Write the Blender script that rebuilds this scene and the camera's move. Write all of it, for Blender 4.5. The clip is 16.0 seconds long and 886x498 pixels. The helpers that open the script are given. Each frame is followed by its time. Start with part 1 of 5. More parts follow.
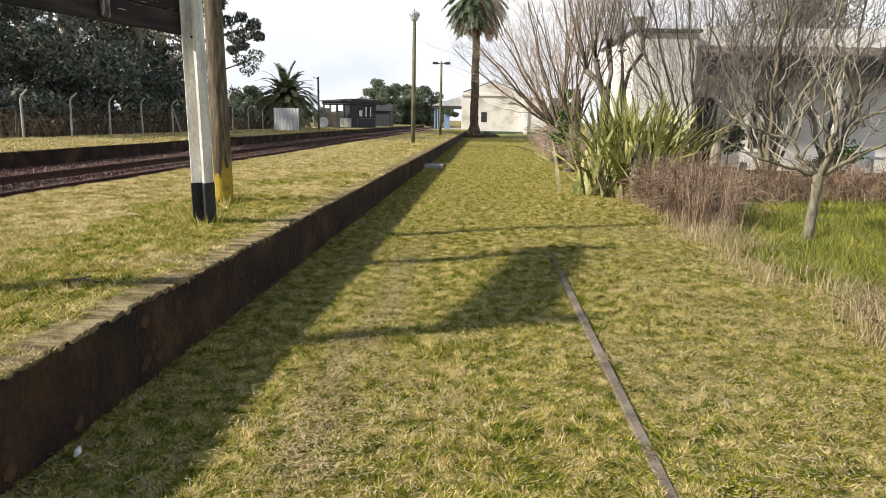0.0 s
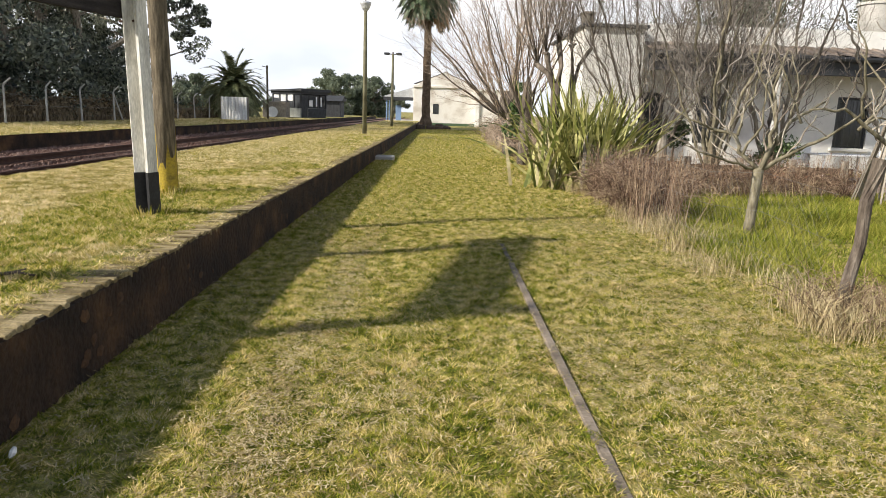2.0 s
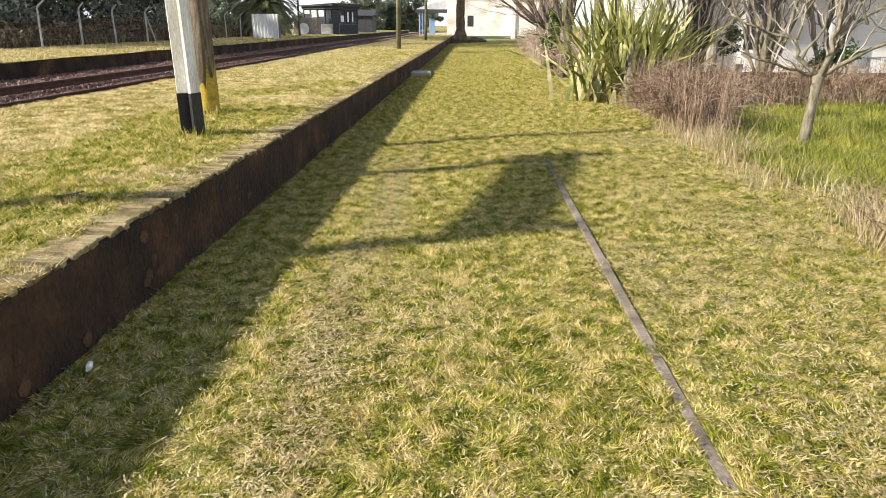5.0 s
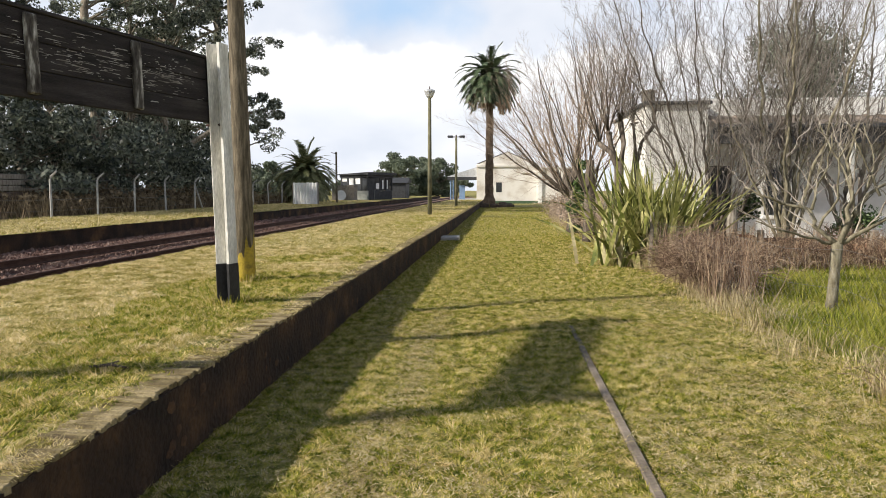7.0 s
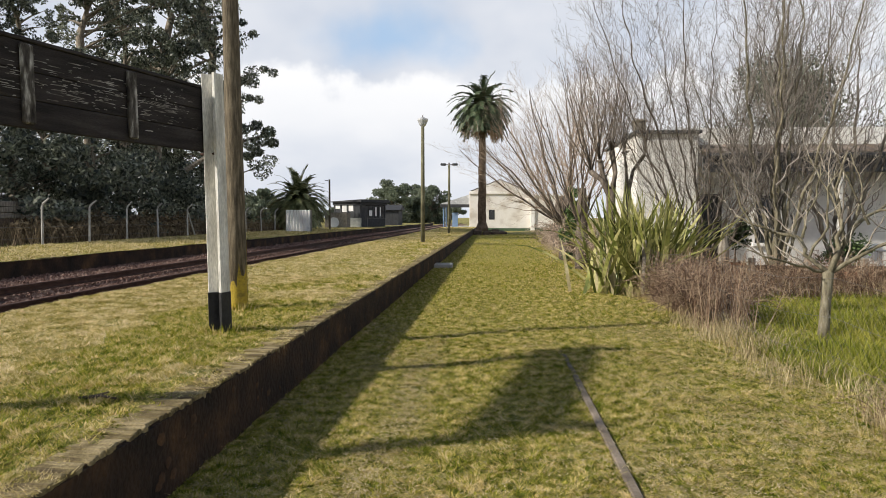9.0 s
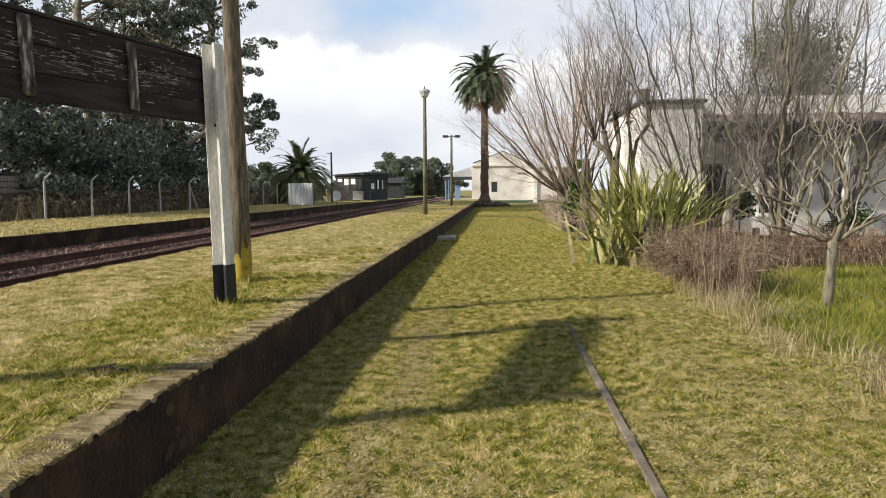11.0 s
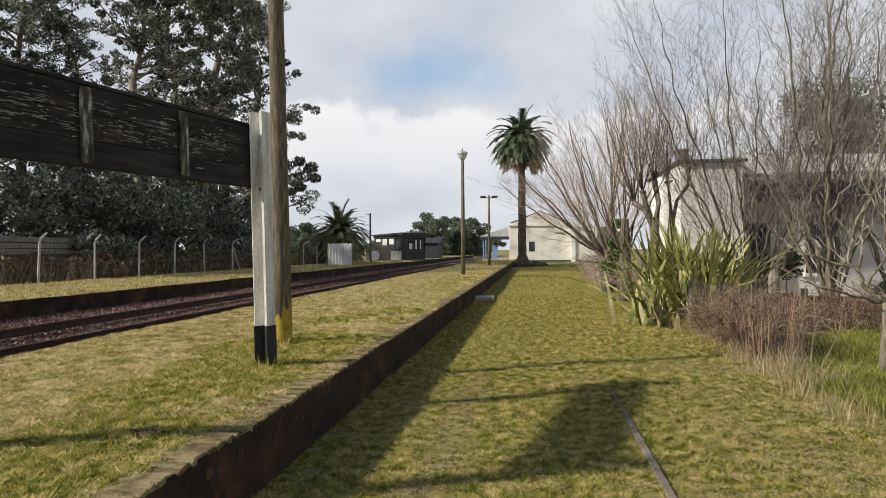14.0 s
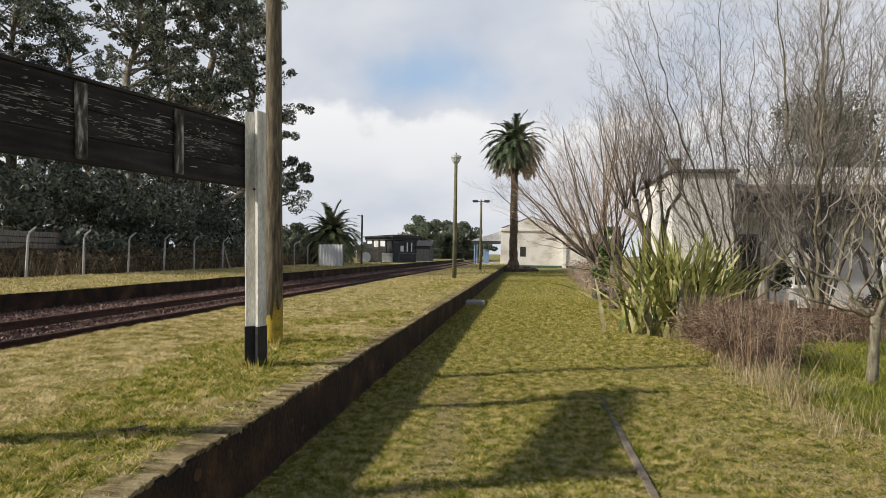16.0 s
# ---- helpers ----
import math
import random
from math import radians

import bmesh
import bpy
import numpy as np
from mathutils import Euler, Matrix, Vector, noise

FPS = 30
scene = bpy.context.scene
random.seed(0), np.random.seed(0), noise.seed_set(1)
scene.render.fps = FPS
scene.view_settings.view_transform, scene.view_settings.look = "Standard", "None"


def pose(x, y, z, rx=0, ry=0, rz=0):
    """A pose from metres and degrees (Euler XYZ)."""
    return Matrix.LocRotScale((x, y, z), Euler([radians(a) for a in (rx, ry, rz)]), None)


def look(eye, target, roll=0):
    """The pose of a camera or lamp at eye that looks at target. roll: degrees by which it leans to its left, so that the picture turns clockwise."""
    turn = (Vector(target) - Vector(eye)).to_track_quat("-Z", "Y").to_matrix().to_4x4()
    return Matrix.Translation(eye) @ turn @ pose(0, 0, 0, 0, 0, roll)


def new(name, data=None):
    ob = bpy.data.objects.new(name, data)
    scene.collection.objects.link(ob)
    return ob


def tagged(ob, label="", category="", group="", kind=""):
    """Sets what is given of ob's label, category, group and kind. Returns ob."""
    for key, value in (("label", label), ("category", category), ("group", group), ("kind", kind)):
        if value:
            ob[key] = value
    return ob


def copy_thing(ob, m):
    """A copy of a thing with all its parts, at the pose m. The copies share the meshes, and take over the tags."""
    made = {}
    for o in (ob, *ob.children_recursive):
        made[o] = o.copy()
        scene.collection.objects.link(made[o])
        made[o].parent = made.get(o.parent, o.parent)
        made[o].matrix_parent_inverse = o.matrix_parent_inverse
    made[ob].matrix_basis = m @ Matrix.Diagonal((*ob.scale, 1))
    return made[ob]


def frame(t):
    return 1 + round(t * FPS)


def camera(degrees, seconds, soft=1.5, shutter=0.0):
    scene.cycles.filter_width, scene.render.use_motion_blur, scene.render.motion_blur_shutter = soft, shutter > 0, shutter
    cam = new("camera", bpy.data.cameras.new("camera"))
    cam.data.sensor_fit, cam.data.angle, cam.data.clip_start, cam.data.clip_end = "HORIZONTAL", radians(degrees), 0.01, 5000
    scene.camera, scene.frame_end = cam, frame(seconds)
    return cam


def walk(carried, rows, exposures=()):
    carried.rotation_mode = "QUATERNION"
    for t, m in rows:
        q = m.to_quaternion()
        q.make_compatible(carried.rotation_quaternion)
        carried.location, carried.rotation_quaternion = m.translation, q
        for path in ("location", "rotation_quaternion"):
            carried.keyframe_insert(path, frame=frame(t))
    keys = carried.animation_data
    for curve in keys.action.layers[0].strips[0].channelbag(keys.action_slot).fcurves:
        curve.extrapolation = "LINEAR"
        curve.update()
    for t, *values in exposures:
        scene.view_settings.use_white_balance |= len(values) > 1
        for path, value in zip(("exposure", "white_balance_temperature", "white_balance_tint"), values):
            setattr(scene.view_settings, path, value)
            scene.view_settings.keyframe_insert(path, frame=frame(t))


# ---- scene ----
cam = camera(66.49, 16.0, soft=0.8)

PATH = [  # seconds, x, y, z, yaw, pitch, roll
    (0, 0.047, 0.022, 1.541, 3.32, -10.79, 1.17),
    (0.5, 0.045, 0.027, 1.532, 3.02, -11.35, 1.43),
    (1, 0.038, 0.033, 1.538, 3.59, -11.25, 0.87),
    (1.5, 0.046, 0.035, 1.537, 1.75, -11.94, 2.79),
    (2, 0.045, 0.036, 1.536, -0.86, -11.36, 1.94),
    (2.5, 0.047, 0.028, 1.534, -0.56, -11.97, 1.59),
    (2.8, 0.039, 0.026, 1.529, -0.38, -13.49, 2.08),
    (3, 0.040, 0.037, 1.509, 0.45, -15.09, 1.45),
    (3.2, 0.027, 0.054, 1.499, 1.31, -16.43, 1.40),
    (4.2, 0.000, 0.050, 1.510, 2.10, -19.00, 0.90),
    (5.3, -0.050, 0.069, 1.524, 2.18, -17.23, -0.35),
    (5.5, -0.049, 0.011, 1.558, 2.68, -13.21, -1.58),
    (6, -0.017, -0.035, 1.596, 4.48, -7.46, -0.87),
    (6.5, 0.010, -0.018, 1.621, 4.82, -6.21, -0.19),
    (7, 0.019, -0.029, 1.624, 4.82, -4.96, 0.06),
    (7.5, 0.016, -0.022, 1.627, 4.28, -3.89, 0.59),
    (8, 0.020, -0.027, 1.632, 5.18, -2.82, -0.49),
    (8.5, 0.012, -0.024, 1.636, 4.29, -3.41, 1.57),
    (9, 0.016, -0.035, 1.640, 4.22, -2.67, 0.11),
    (9.2, 0.012, -0.024, 1.637, 4.09, -2.66, -0.18),
    (11.3, -0.003, -0.024, 1.622, 4.64, -5.11, -0.26),
    (11.5, -0.007, -0.022, 1.628, 4.97, -4.67, -0.34),
    (12, -0.016, -0.032, 1.650, 5.82, -1.62, -0.38),
    (12.5, -0.027, -0.028, 1.665, 6.41, 0.58, -0.22),
    (13, -0.026, -0.027, 1.665, 7.11, 0.99, 0.17),
    (13.5, -0.033, -0.019, 1.659, 7.68, 1.22, 0.17),
    (14, -0.021, -0.018, 1.640, 7.58, 0.09, -0.40),
    (14.5, -0.065, 0.001, 1.653, 10.93, 0.52, -0.68),
    (15, -0.062, -0.000, 1.659, 10.49, 0.98, 0.35),
    (15.5, -0.046, -0.009, 1.655, 7.12, 0.38, 1.01),
    (16, -0.045, -0.019, 1.653, 6.82, 0.36, 0.91),
]


def eye_pose(x, y, z, yaw, pitch, roll):
    cp = math.cos(radians(pitch))
    way = Vector((-math.sin(radians(yaw)) * cp, math.cos(radians(yaw)) * cp, math.sin(radians(pitch))))
    return look((x, y, z), Vector((x, y, z)) + way * 5, roll)


walk(cam, [(t, eye_pose(*p)) for t, *p in PATH],
     [(0.0, 0.54), (2.5, 0.62), (3.2, 0.68), (5.3, 1.02), (5.7, 0.80), (6.2, 0.52), (7.0, 0.44), (9.0, 0.22), (11.3, 0.32), (12.5, 0.06), (16.0, 0.04)])

# ---- light ----
SUN_EL, SUN_WAY = 32.2, 22.2        # elevation; the shadows run this many degrees from +x towards +y
sun_from = Vector((-math.cos(radians(SUN_WAY)) * math.cos(radians(SUN_EL)), -math.sin(radians(SUN_WAY)) * math.cos(radians(SUN_EL)), math.sin(radians(SUN_EL))))
sun = new("sun", bpy.data.lights.new("sun", "SUN"))
sun.data.energy, sun.data.angle, sun.data.color = 5.0, radians(1.9), (1.0, 0.93, 0.82)
sun.matrix_world = look(sun_from * 100, (0, 0, 0))

world = bpy.data.worlds.new("world")
scene.world = world
world.use_nodes = True
wn, wl = world.node_tree.nodes, world.node_tree.links
wn.clear()
sky = wn.new("ShaderNodeTexSky")
sky.sky_type, sky.sun_disc = "NISHITA", False
sky.sun_elevation, sky.sun_rotation = radians(SUN_EL), math.atan2(sun_from.x, sun_from.y)
sky.dust_density, sky.air_density = 0.6, 1.0
coord = wn.new("ShaderNodeTexCoord")
sep = wn.new("ShaderNodeSeparateXYZ")
wl.new(coord.outputs["Generated"], sep.inputs[0])
flat = wn.new("ShaderNodeMath"); flat.operation = "ADD"; flat.inputs[1].default_value = 0.45
wl.new(sep.outputs["Z"], flat.inputs[0])
cx = wn.new("ShaderNodeMath"); cx.operation = "DIVIDE"
cy = wn.new("ShaderNodeMath"); cy.operation = "DIVIDE"
wl.new(sep.outputs["X"], cx.inputs[0]); wl.new(flat.outputs[0], cx.inputs[1])
wl.new(sep.outputs["Y"], cy.inputs[0]); wl.new(flat.outputs[0], cy.inputs[1])
comb = wn.new("ShaderNodeCombineXYZ")
wl.new(cx.outputs[0], comb.inputs[0]); wl.new(cy.outputs[0], comb.inputs[1])
cloud = wn.new("ShaderNodeTexNoise")
cloud.inputs["Scale"].default_value, cloud.inputs["Detail"].default_value, cloud.inputs["Roughness"].default_value = 1.6, 6.0, 0.5
cloud.inputs["Distortion"].default_value = 0.3
wl.new(comb.outputs[0], cloud.inputs["Vector"])
cover = wn.new("ShaderNodeValToRGB")
cover.color_ramp.elements[0].position, cover.color_ramp.elements[1].position = 0.18, 0.34
wl.new(cloud.outputs["Fac"], cover.inputs[0])
shape = wn.new("ShaderNodeTexNoise")
shape.inputs["Scale"].default_value, shape.inputs["Detail"].default_value = 2.4, 4.0
wl.new(comb.outputs[0], shape.inputs["Vector"])
tone = wn.new("ShaderNodeValToRGB")
tone.color_ramp.elements[0].position, tone.color_ramp.elements[1].position = 0.35, 0.62
tone.color_ramp.elements[0].color = (5.9, 6.5, 7.6, 1)
tone.color_ramp.elements[1].color = (8.2, 8.4, 8.9, 1)
wl.new(shape.outputs["Fac"], tone.inputs[0])
thin = wn.new("ShaderNodeMapRange")      # cloud thins out towards the zenith
thin.interpolation_type = "SMOOTHSTEP"
thin.inputs[1].default_value, thin.inputs[2].default_value, thin.inputs[3].default_value, thin.inputs[4].default_value = 0.36, 0.62, 1.0, 0.05
wl.new(sep.outputs["Z"], thin.inputs[0])
# a gap of blue over the low cloud bank ahead
ratio = wn.new("ShaderNodeMath"); ratio.operation = "DIVIDE"
wl.new(sep.outputs["X"], ratio.inputs[0]); wl.new(sep.outputs["Y"], ratio.inputs[1])
gx = wn.new("ShaderNodeMapRange"); gx.clamp = False
gx.inputs[1].default_value, gx.inputs[2].default_value, gx.inputs[3].default_value, gx.inputs[4].default_value = -0.135, -0.135 + 0.10, 0.0, 1.0
wl.new(ratio.outputs[0], gx.inputs[0])
gz = wn.new("ShaderNodeMapRange"); gz.clamp = False
gz.inputs[1].default_value, gz.inputs[2].default_value, gz.inputs[3].default_value, gz.inputs[4].default_value = 0.25, 0.25 + 0.042, 0.0, 1.0
wl.new(sep.outputs["Z"], gz.inputs[0])
gv = wn.new("ShaderNodeCombineXYZ")
wl.new(gx.outputs[0], gv.inputs[0]); wl.new(gz.outputs[0], gv.inputs[1])
gl = wn.new("ShaderNodeVectorMath"); gl.operation = "LENGTH"
wl.new(gv.outputs[0], gl.inputs[0])
ragged = wn.new("ShaderNodeTexNoise"); ragged.inputs["Scale"].default_value, ragged.inputs["Detail"].default_value = 9.0, 6.0
wl.new(coord.outputs["Generated"], ragged.inputs["Vector"])
gsum = wn.new("ShaderNodeMath"); gsum.operation = "MULTIPLY_ADD"; gsum.inputs[1].default_value = 2.2
wl.new(ragged.outputs["Fac"], gsum.inputs[0]); wl.new(gl.outputs["Value"], gsum.inputs[2])
gap = wn.new("ShaderNodeMapRange"); gap.interpolation_type = "SMOOTHSTEP"
gap.inputs[1].default_value, gap.inputs[2].default_value, gap.inputs[3].default_value, gap.inputs[4].default_value = 1.1, 2.5, 0.15, 1.0
wl.new(gsum.outputs[0], gap.inputs[0])
veil = wn.new("ShaderNodeMix"); veil.data_type = "RGBA"     # blue showing through thin cloud
veil.inputs[6].default_value = (3.9, 5.8, 8.3, 1)
wl.new(gap.outputs[0], veil.inputs[0]); wl.new(tone.outputs[0], veil.inputs[7])
puff = wn.new("ShaderNodeTexNoise")           # a bright bank of cumulus low over the horizon, greyer cloud above it
puff.inputs["Scale"].default_value, puff.inputs["Detail"].default_value, puff.inputs["Roughness"].default_value = 7.0, 5.0, 0.55
wl.new(coord.outputs["Generated"], puff.inputs["Vector"])
crest = wn.new("ShaderNodeMath"); crest.operation = "MULTIPLY_ADD"; crest.inputs[1].default_value = 0.16
wl.new(puff.outputs["Fac"], crest.inputs[0]); wl.new(sep.outputs["Z"], crest.inputs[2])
bank_edge = wn.new("ShaderNodeMapRange"); bank_edge.interpolation_type = "SMOOTHSTEP"
bank_edge.inputs[1].default_value, bank_edge.inputs[2].default_value, bank_edge.inputs[3].default_value, bank_edge.inputs[4].default_value = 0.262, 0.288, 1.0, 0.0
wl.new(crest.outputs[0], bank_edge.inputs[0])
swell = wn.new("ShaderNodeMapRange"); swell.inputs[1].default_value, swell.inputs[2].default_value, swell.inputs[3].default_value, swell.inputs[4].default_value = 0.08, 0.20, 0.25, 1.0
wl.new(sep.outputs["Z"], swell.inputs[0])
bank_fac = wn.new("ShaderNodeMath"); bank_fac.operation = "MULTIPLY"
wl.new(bank_edge.outputs[0], bank_fac.inputs[0]); wl.new(swell.outputs[0], bank_fac.inputs[1])
bright = wn.new("ShaderNodeMix"); bright.data_type = "RGBA"
bright.inputs[7].default_value = (10.2, 10.2, 10.3, 1)
wl.new(bank_fac.outputs[0], bright.inputs[0]); wl.new(veil.outputs[2], bright.inputs[6])
much = wn.new("ShaderNodeMath"); much.operation = "MULTIPLY"
wl.new(cover.outputs[0], much.inputs[0]); wl.new(thin.outputs[0], much.inputs[1])
both = wn.new("ShaderNodeMix"); both.data_type = "RGBA"
wl.new(much.outputs[0], both.inputs[0]); wl.new(sky.outputs[0], both.inputs[6]); wl.new(bright.outputs[2], both.inputs[7])
bg = wn.new("ShaderNodeBackground")
bg.inputs["Strength"].default_value = 0.086
wout = wn.new("ShaderNodeOutputWorld")
wl.new(both.outputs[2], bg.inputs[0]); wl.new(bg.outputs[0], wout.inputs[0])


# ---- materials ----
def mat(name, cols, scale=3.0, fine=40.0, rough=0.9, bump=0.3, metal=0.0, island=0.0, piece=0.0, stretch=(1, 1, 1), dist=0.01, spec=0.3, through_light=0.0, vary=(0.75, 1.2), gain=1.0):
    m = bpy.data.materials.new(name)
    m.use_nodes = True
    n, l = m.node_tree.nodes, m.node_tree.links
    p = n["Principled BSDF"]
    geo = n.new("ShaderNodeNewGeometry")
    mp = n.new("ShaderNodeMapping"); mp.inputs["Scale"].default_value = stretch
    l.new(geo.outputs["Position"], mp.inputs[0])
    a = n.new("ShaderNodeTexNoise"); a.inputs["Scale"].default_value, a.inputs["Detail"].default_value = scale, 5.0
    b = n.new("ShaderNodeTexNoise"); b.inputs["Scale"].default_value, b.inputs["Detail"].default_value = fine, 4.0
    l.new(mp.outputs[0], a.inputs["Vector"]); l.new(mp.outputs[0], b.inputs["Vector"])
    r = n.new("ShaderNodeValToRGB")
    while len(r.color_ramp.elements) < len(cols):
        r.color_ramp.elements.new(0.5)
    for i, (e, c) in enumerate(zip(r.color_ramp.elements, cols)):
        e.position = 0.3 + 0.4 * i / max(1, len(cols) - 1)
        e.color = (*c, 1)
    fac = a.outputs["Fac"]
    if gain != 1.0:
        a.inputs["Roughness"].default_value = 0.62
        k = n.new("ShaderNodeMath"); k.operation = "MULTIPLY_ADD"
        k.inputs[1].default_value, k.inputs[2].default_value = gain, 0.5 - 0.5 * gain
        l.new(fac, k.inputs[0])
        fac = k.outputs[0]
    for amount, node, out in ((island, "ShaderNodeNewGeometry", "Random Per Island"), (piece, "ShaderNodeObjectInfo", "Random")):
        if amount:
            o = n.new(node)
            s = n.new("ShaderNodeMapRange")
            s.inputs[3].default_value, s.inputs[4].default_value = -amount, amount
            l.new(o.outputs[out], s.inputs[0])
            ad = n.new("ShaderNodeMath"); ad.operation = "ADD"
            l.new(fac, ad.inputs[0]); l.new(s.outputs[0], ad.inputs[1])
            fac = ad.outputs[0]
    l.new(fac, r.inputs[0])
    v = n.new("ShaderNodeMapRange")
    v.inputs[1].default_value, v.inputs[2].default_value, v.inputs[3].default_value, v.inputs[4].default_value = 0.3, 0.7, vary[0], vary[1]
    l.new(b.outputs["Fac"], v.inputs[0])
    mul = n.new("ShaderNodeMix"); mul.data_type, mul.blend_type = "RGBA", "MULTIPLY"
    mul.inputs[0].default_value = 1.0
    l.new(r.outputs[0], mul.inputs[6]); l.new(v.outputs[0], mul.inputs[7])
    l.new(mul.outputs[2], p.inputs["Base Color"])
    p.inputs["Roughness"].default_value, p.inputs["Metallic"].default_value = rough, metal
    p.inputs["Specular IOR Level"].default_value = spec
    if bump:
        bp = n.new("ShaderNodeBump"); bp.inputs["Strength"].default_value, bp.inputs["Distance"].default_value = bump, dist
        l.new(b.outputs["Fac"], bp.inputs["Height"]); l.new(bp.outputs[0], p.inputs["Normal"])
    if through_light:
        t = n.new("ShaderNodeBsdfTranslucent")
        l.new(mul.outputs[2], t.inputs[0])
        mx = n.new("ShaderNodeMixShader"); mx.inputs[0].default_value = through_light
        l.new(p.outputs[0], mx.inputs[1]); l.new(t.outputs[0], mx.inputs[2])
        l.new(mx.outputs[0], n["Material Output"].inputs[0])
    return m


SOIL = mat("mown_turf", [(0.08, 0.085, 0.013), (0.175, 0.17, 0.032), (0.31, 0.26, 0.08), (0.42, 0.345, 0.16)], 9.0, 60, 0.95, 0.8, dist=0.03, gain=1.3)
GRASS = mat("grass_blades", [(0.085, 0.115, 0.004), (0.21, 0.25, 0.013), (0.385, 0.36, 0.040), (0.59, 0.475, 0.155), (0.77, 0.62, 0.32)], 8.0, 30, 0.65, 0, island=0.20, through_light=0.36, gain=1.4)
GRASS_DRY = mat("dry_grass_blades", [(0.21, 0.19, 0.03), (0.45, 0.385, 0.11), (0.72, 0.58, 0.28), (0.86, 0.73, 0.47)], 5.0, 30, 0.65, 0, island=0.2, through_light=0.36, gain=1.3)
GRASS_RICH = mat("tall_green_grass", [(0.11, 0.14, 0.010), (0.23, 0.26, 0.024), (0.40, 0.37, 0.075)], 1.4, 20, 0.7, 0, island=0.28, through_light=0.35)
STRAW = mat("dry_straw", [(0.24, 0.18, 0.085), (0.40, 0.32, 0.17), (0.57, 0.475, 0.29)], 2.0, 30, 0.8, 0, island=0.25, through_light=0.2)
# stained render; the whole ramp is darkened to deepen the walls' shade
WALL_OLD = mat("shaded_stained_render", [(0.008, 0.006, 0.005), (0.024, 0.015, 0.010), (0.046, 0.026, 0.014), (0.11, 0.058, 0.025)], 1.6, 26, 0.95, 0.9, dist=0.03)
COPING = mat("weathered_coping_brick", [(0.09, 0.065, 0.03), (0.18, 0.14, 0.065), (0.30, 0.24, 0.13)], 9.0, 70, 0.95, 0.9, piece=0.16, island=0.16, dist=0.012)
BALLAST = mat("rusty_ballast", [(0.075, 0.04, 0.03), (0.15, 0.085, 0.065), (0.24, 0.17, 0.14)], 5.0, 40, 0.95, 0.8, island=0.25, dist=0.02)
RUST = mat("rusted_rail_steel", [(0.055, 0.03, 0.022), (0.10, 0.055, 0.04)], 6.0, 60, 0.8, 0.4, 0.3)
DUSTY = mat("dusty_buried_rail", [(0.10, 0.08, 0.062), (0.19, 0.155, 0.12), (0.28, 0.23, 0.18)], 5.0, 50, 0.9, 0.5, 0.1)
SLEEPER = mat("old_timber_sleeper", [(0.06, 0.04, 0.03), (0.12, 0.09, 0.07)], 5.0, 40, 0.95, 0.6)
WHITE = mat("weathered_white_paint", [(0.42, 0.40, 0.35), (0.62, 0.60, 0.54), (0.74, 0.72, 0.67)], 3.0, 30, 0.75, 0.3, stretch=(3, 3, 0.6))
BLACK = mat("black_tar_paint", [(0.012, 0.012, 0.013), (0.03, 0.03, 0.032)], 8.0, 50, 0.6, 0.3)
POLE = mat("grey_creosoted_pole", [(0.06, 0.048, 0.032), (0.13, 0.105, 0.07), (0.22, 0.18, 0.125)], 9.0, 60, 0.9, 0.6, stretch=(4, 4, 0.5))
LAMP_POLE = mat("grey_green_lamp_pole", [(0.09, 0.085, 0.05), (0.15, 0.14, 0.085), (0.21, 0.20, 0.13)], 3.0, 40, 0.9, 0.4)
BOARD = mat("peeled_dark_board", [(0.012, 0.010, 0.010), (0.028, 0.023, 0.022), (0.052, 0.044, 0.042)], 3.0, 40, 0.85, 0.6, stretch=(1, 0.5, 5))
PEEL = mat("flaking_white_paint", [(0.06, 0.05, 0.045), (0.22, 0.20, 0.18), (0.42, 0.40, 0.37)], 9.0, 50, 0.9, 0.6, stretch=(1, 1, 0.5))
PEEL_DARK = mat("half_peeled_batten", [(0.02, 0.016, 0.014), (0.09, 0.080, 0.070), (0.52, 0.50, 0.46)], 9.0, 50, 0.9, 0.6, stretch=(2, 2, 0.6))
BARK = mat("grey_bark", [(0.095, 0.075, 0.056), (0.20, 0.17, 0.13), (0.34, 0.30, 0.24)], 6.0, 50, 0.95, 0.8, stretch=(3, 3, 0.7))
TWIG = mat("pale_twigs", [(0.18, 0.15, 0.12), (0.31, 0.27, 0.22), (0.44, 0.395, 0.33)], 2.0, 30, 0.9, 0, island=0.15)
TWIG_RED = mat("rust_brown_twigs", [(0.20, 0.14, 0.10), (0.35, 0.265, 0.20), (0.50, 0.40, 0.31)], 2.0, 30, 0.9, 0, island=0.2)
BARK_DARK = mat("dark_brown_bark", [(0.05, 0.038, 0.030), (0.12, 0.096, 0.075), (0.22, 0.185, 0.15)], 6.0, 50, 0.95, 0.8, stretch=(3, 3, 0.7))
BARK_PALE = mat("pale_greenish_bark", [(0.085, 0.072, 0.047), (0.18, 0.158, 0.105), (0.29, 0.262, 0.19)], 7.0, 50, 0.95, 0.8, stretch=(3, 3, 0.8))
TWIG_GREY = mat("grey_brown_twigs", [(0.11, 0.094, 0.080), (0.21, 0.183, 0.158), (0.35, 0.315, 0.28)], 2.0, 30, 0.9, 0, island=0.2)
TWIG_BROWN = mat("warm_brown_twigs", [(0.17, 0.13, 0.10), (0.30, 0.24, 0.19), (0.44, 0.37, 0.30)], 2.0, 30, 0.9, 0, island=0.2)
CREEPER = mat("dry_creeper_stems", [(0.075, 0.043, 0.027), (0.18, 0.115, 0.075), (0.36, 0.265, 0.18)], 3.0, 30, 0.9, 0, island=0.25)
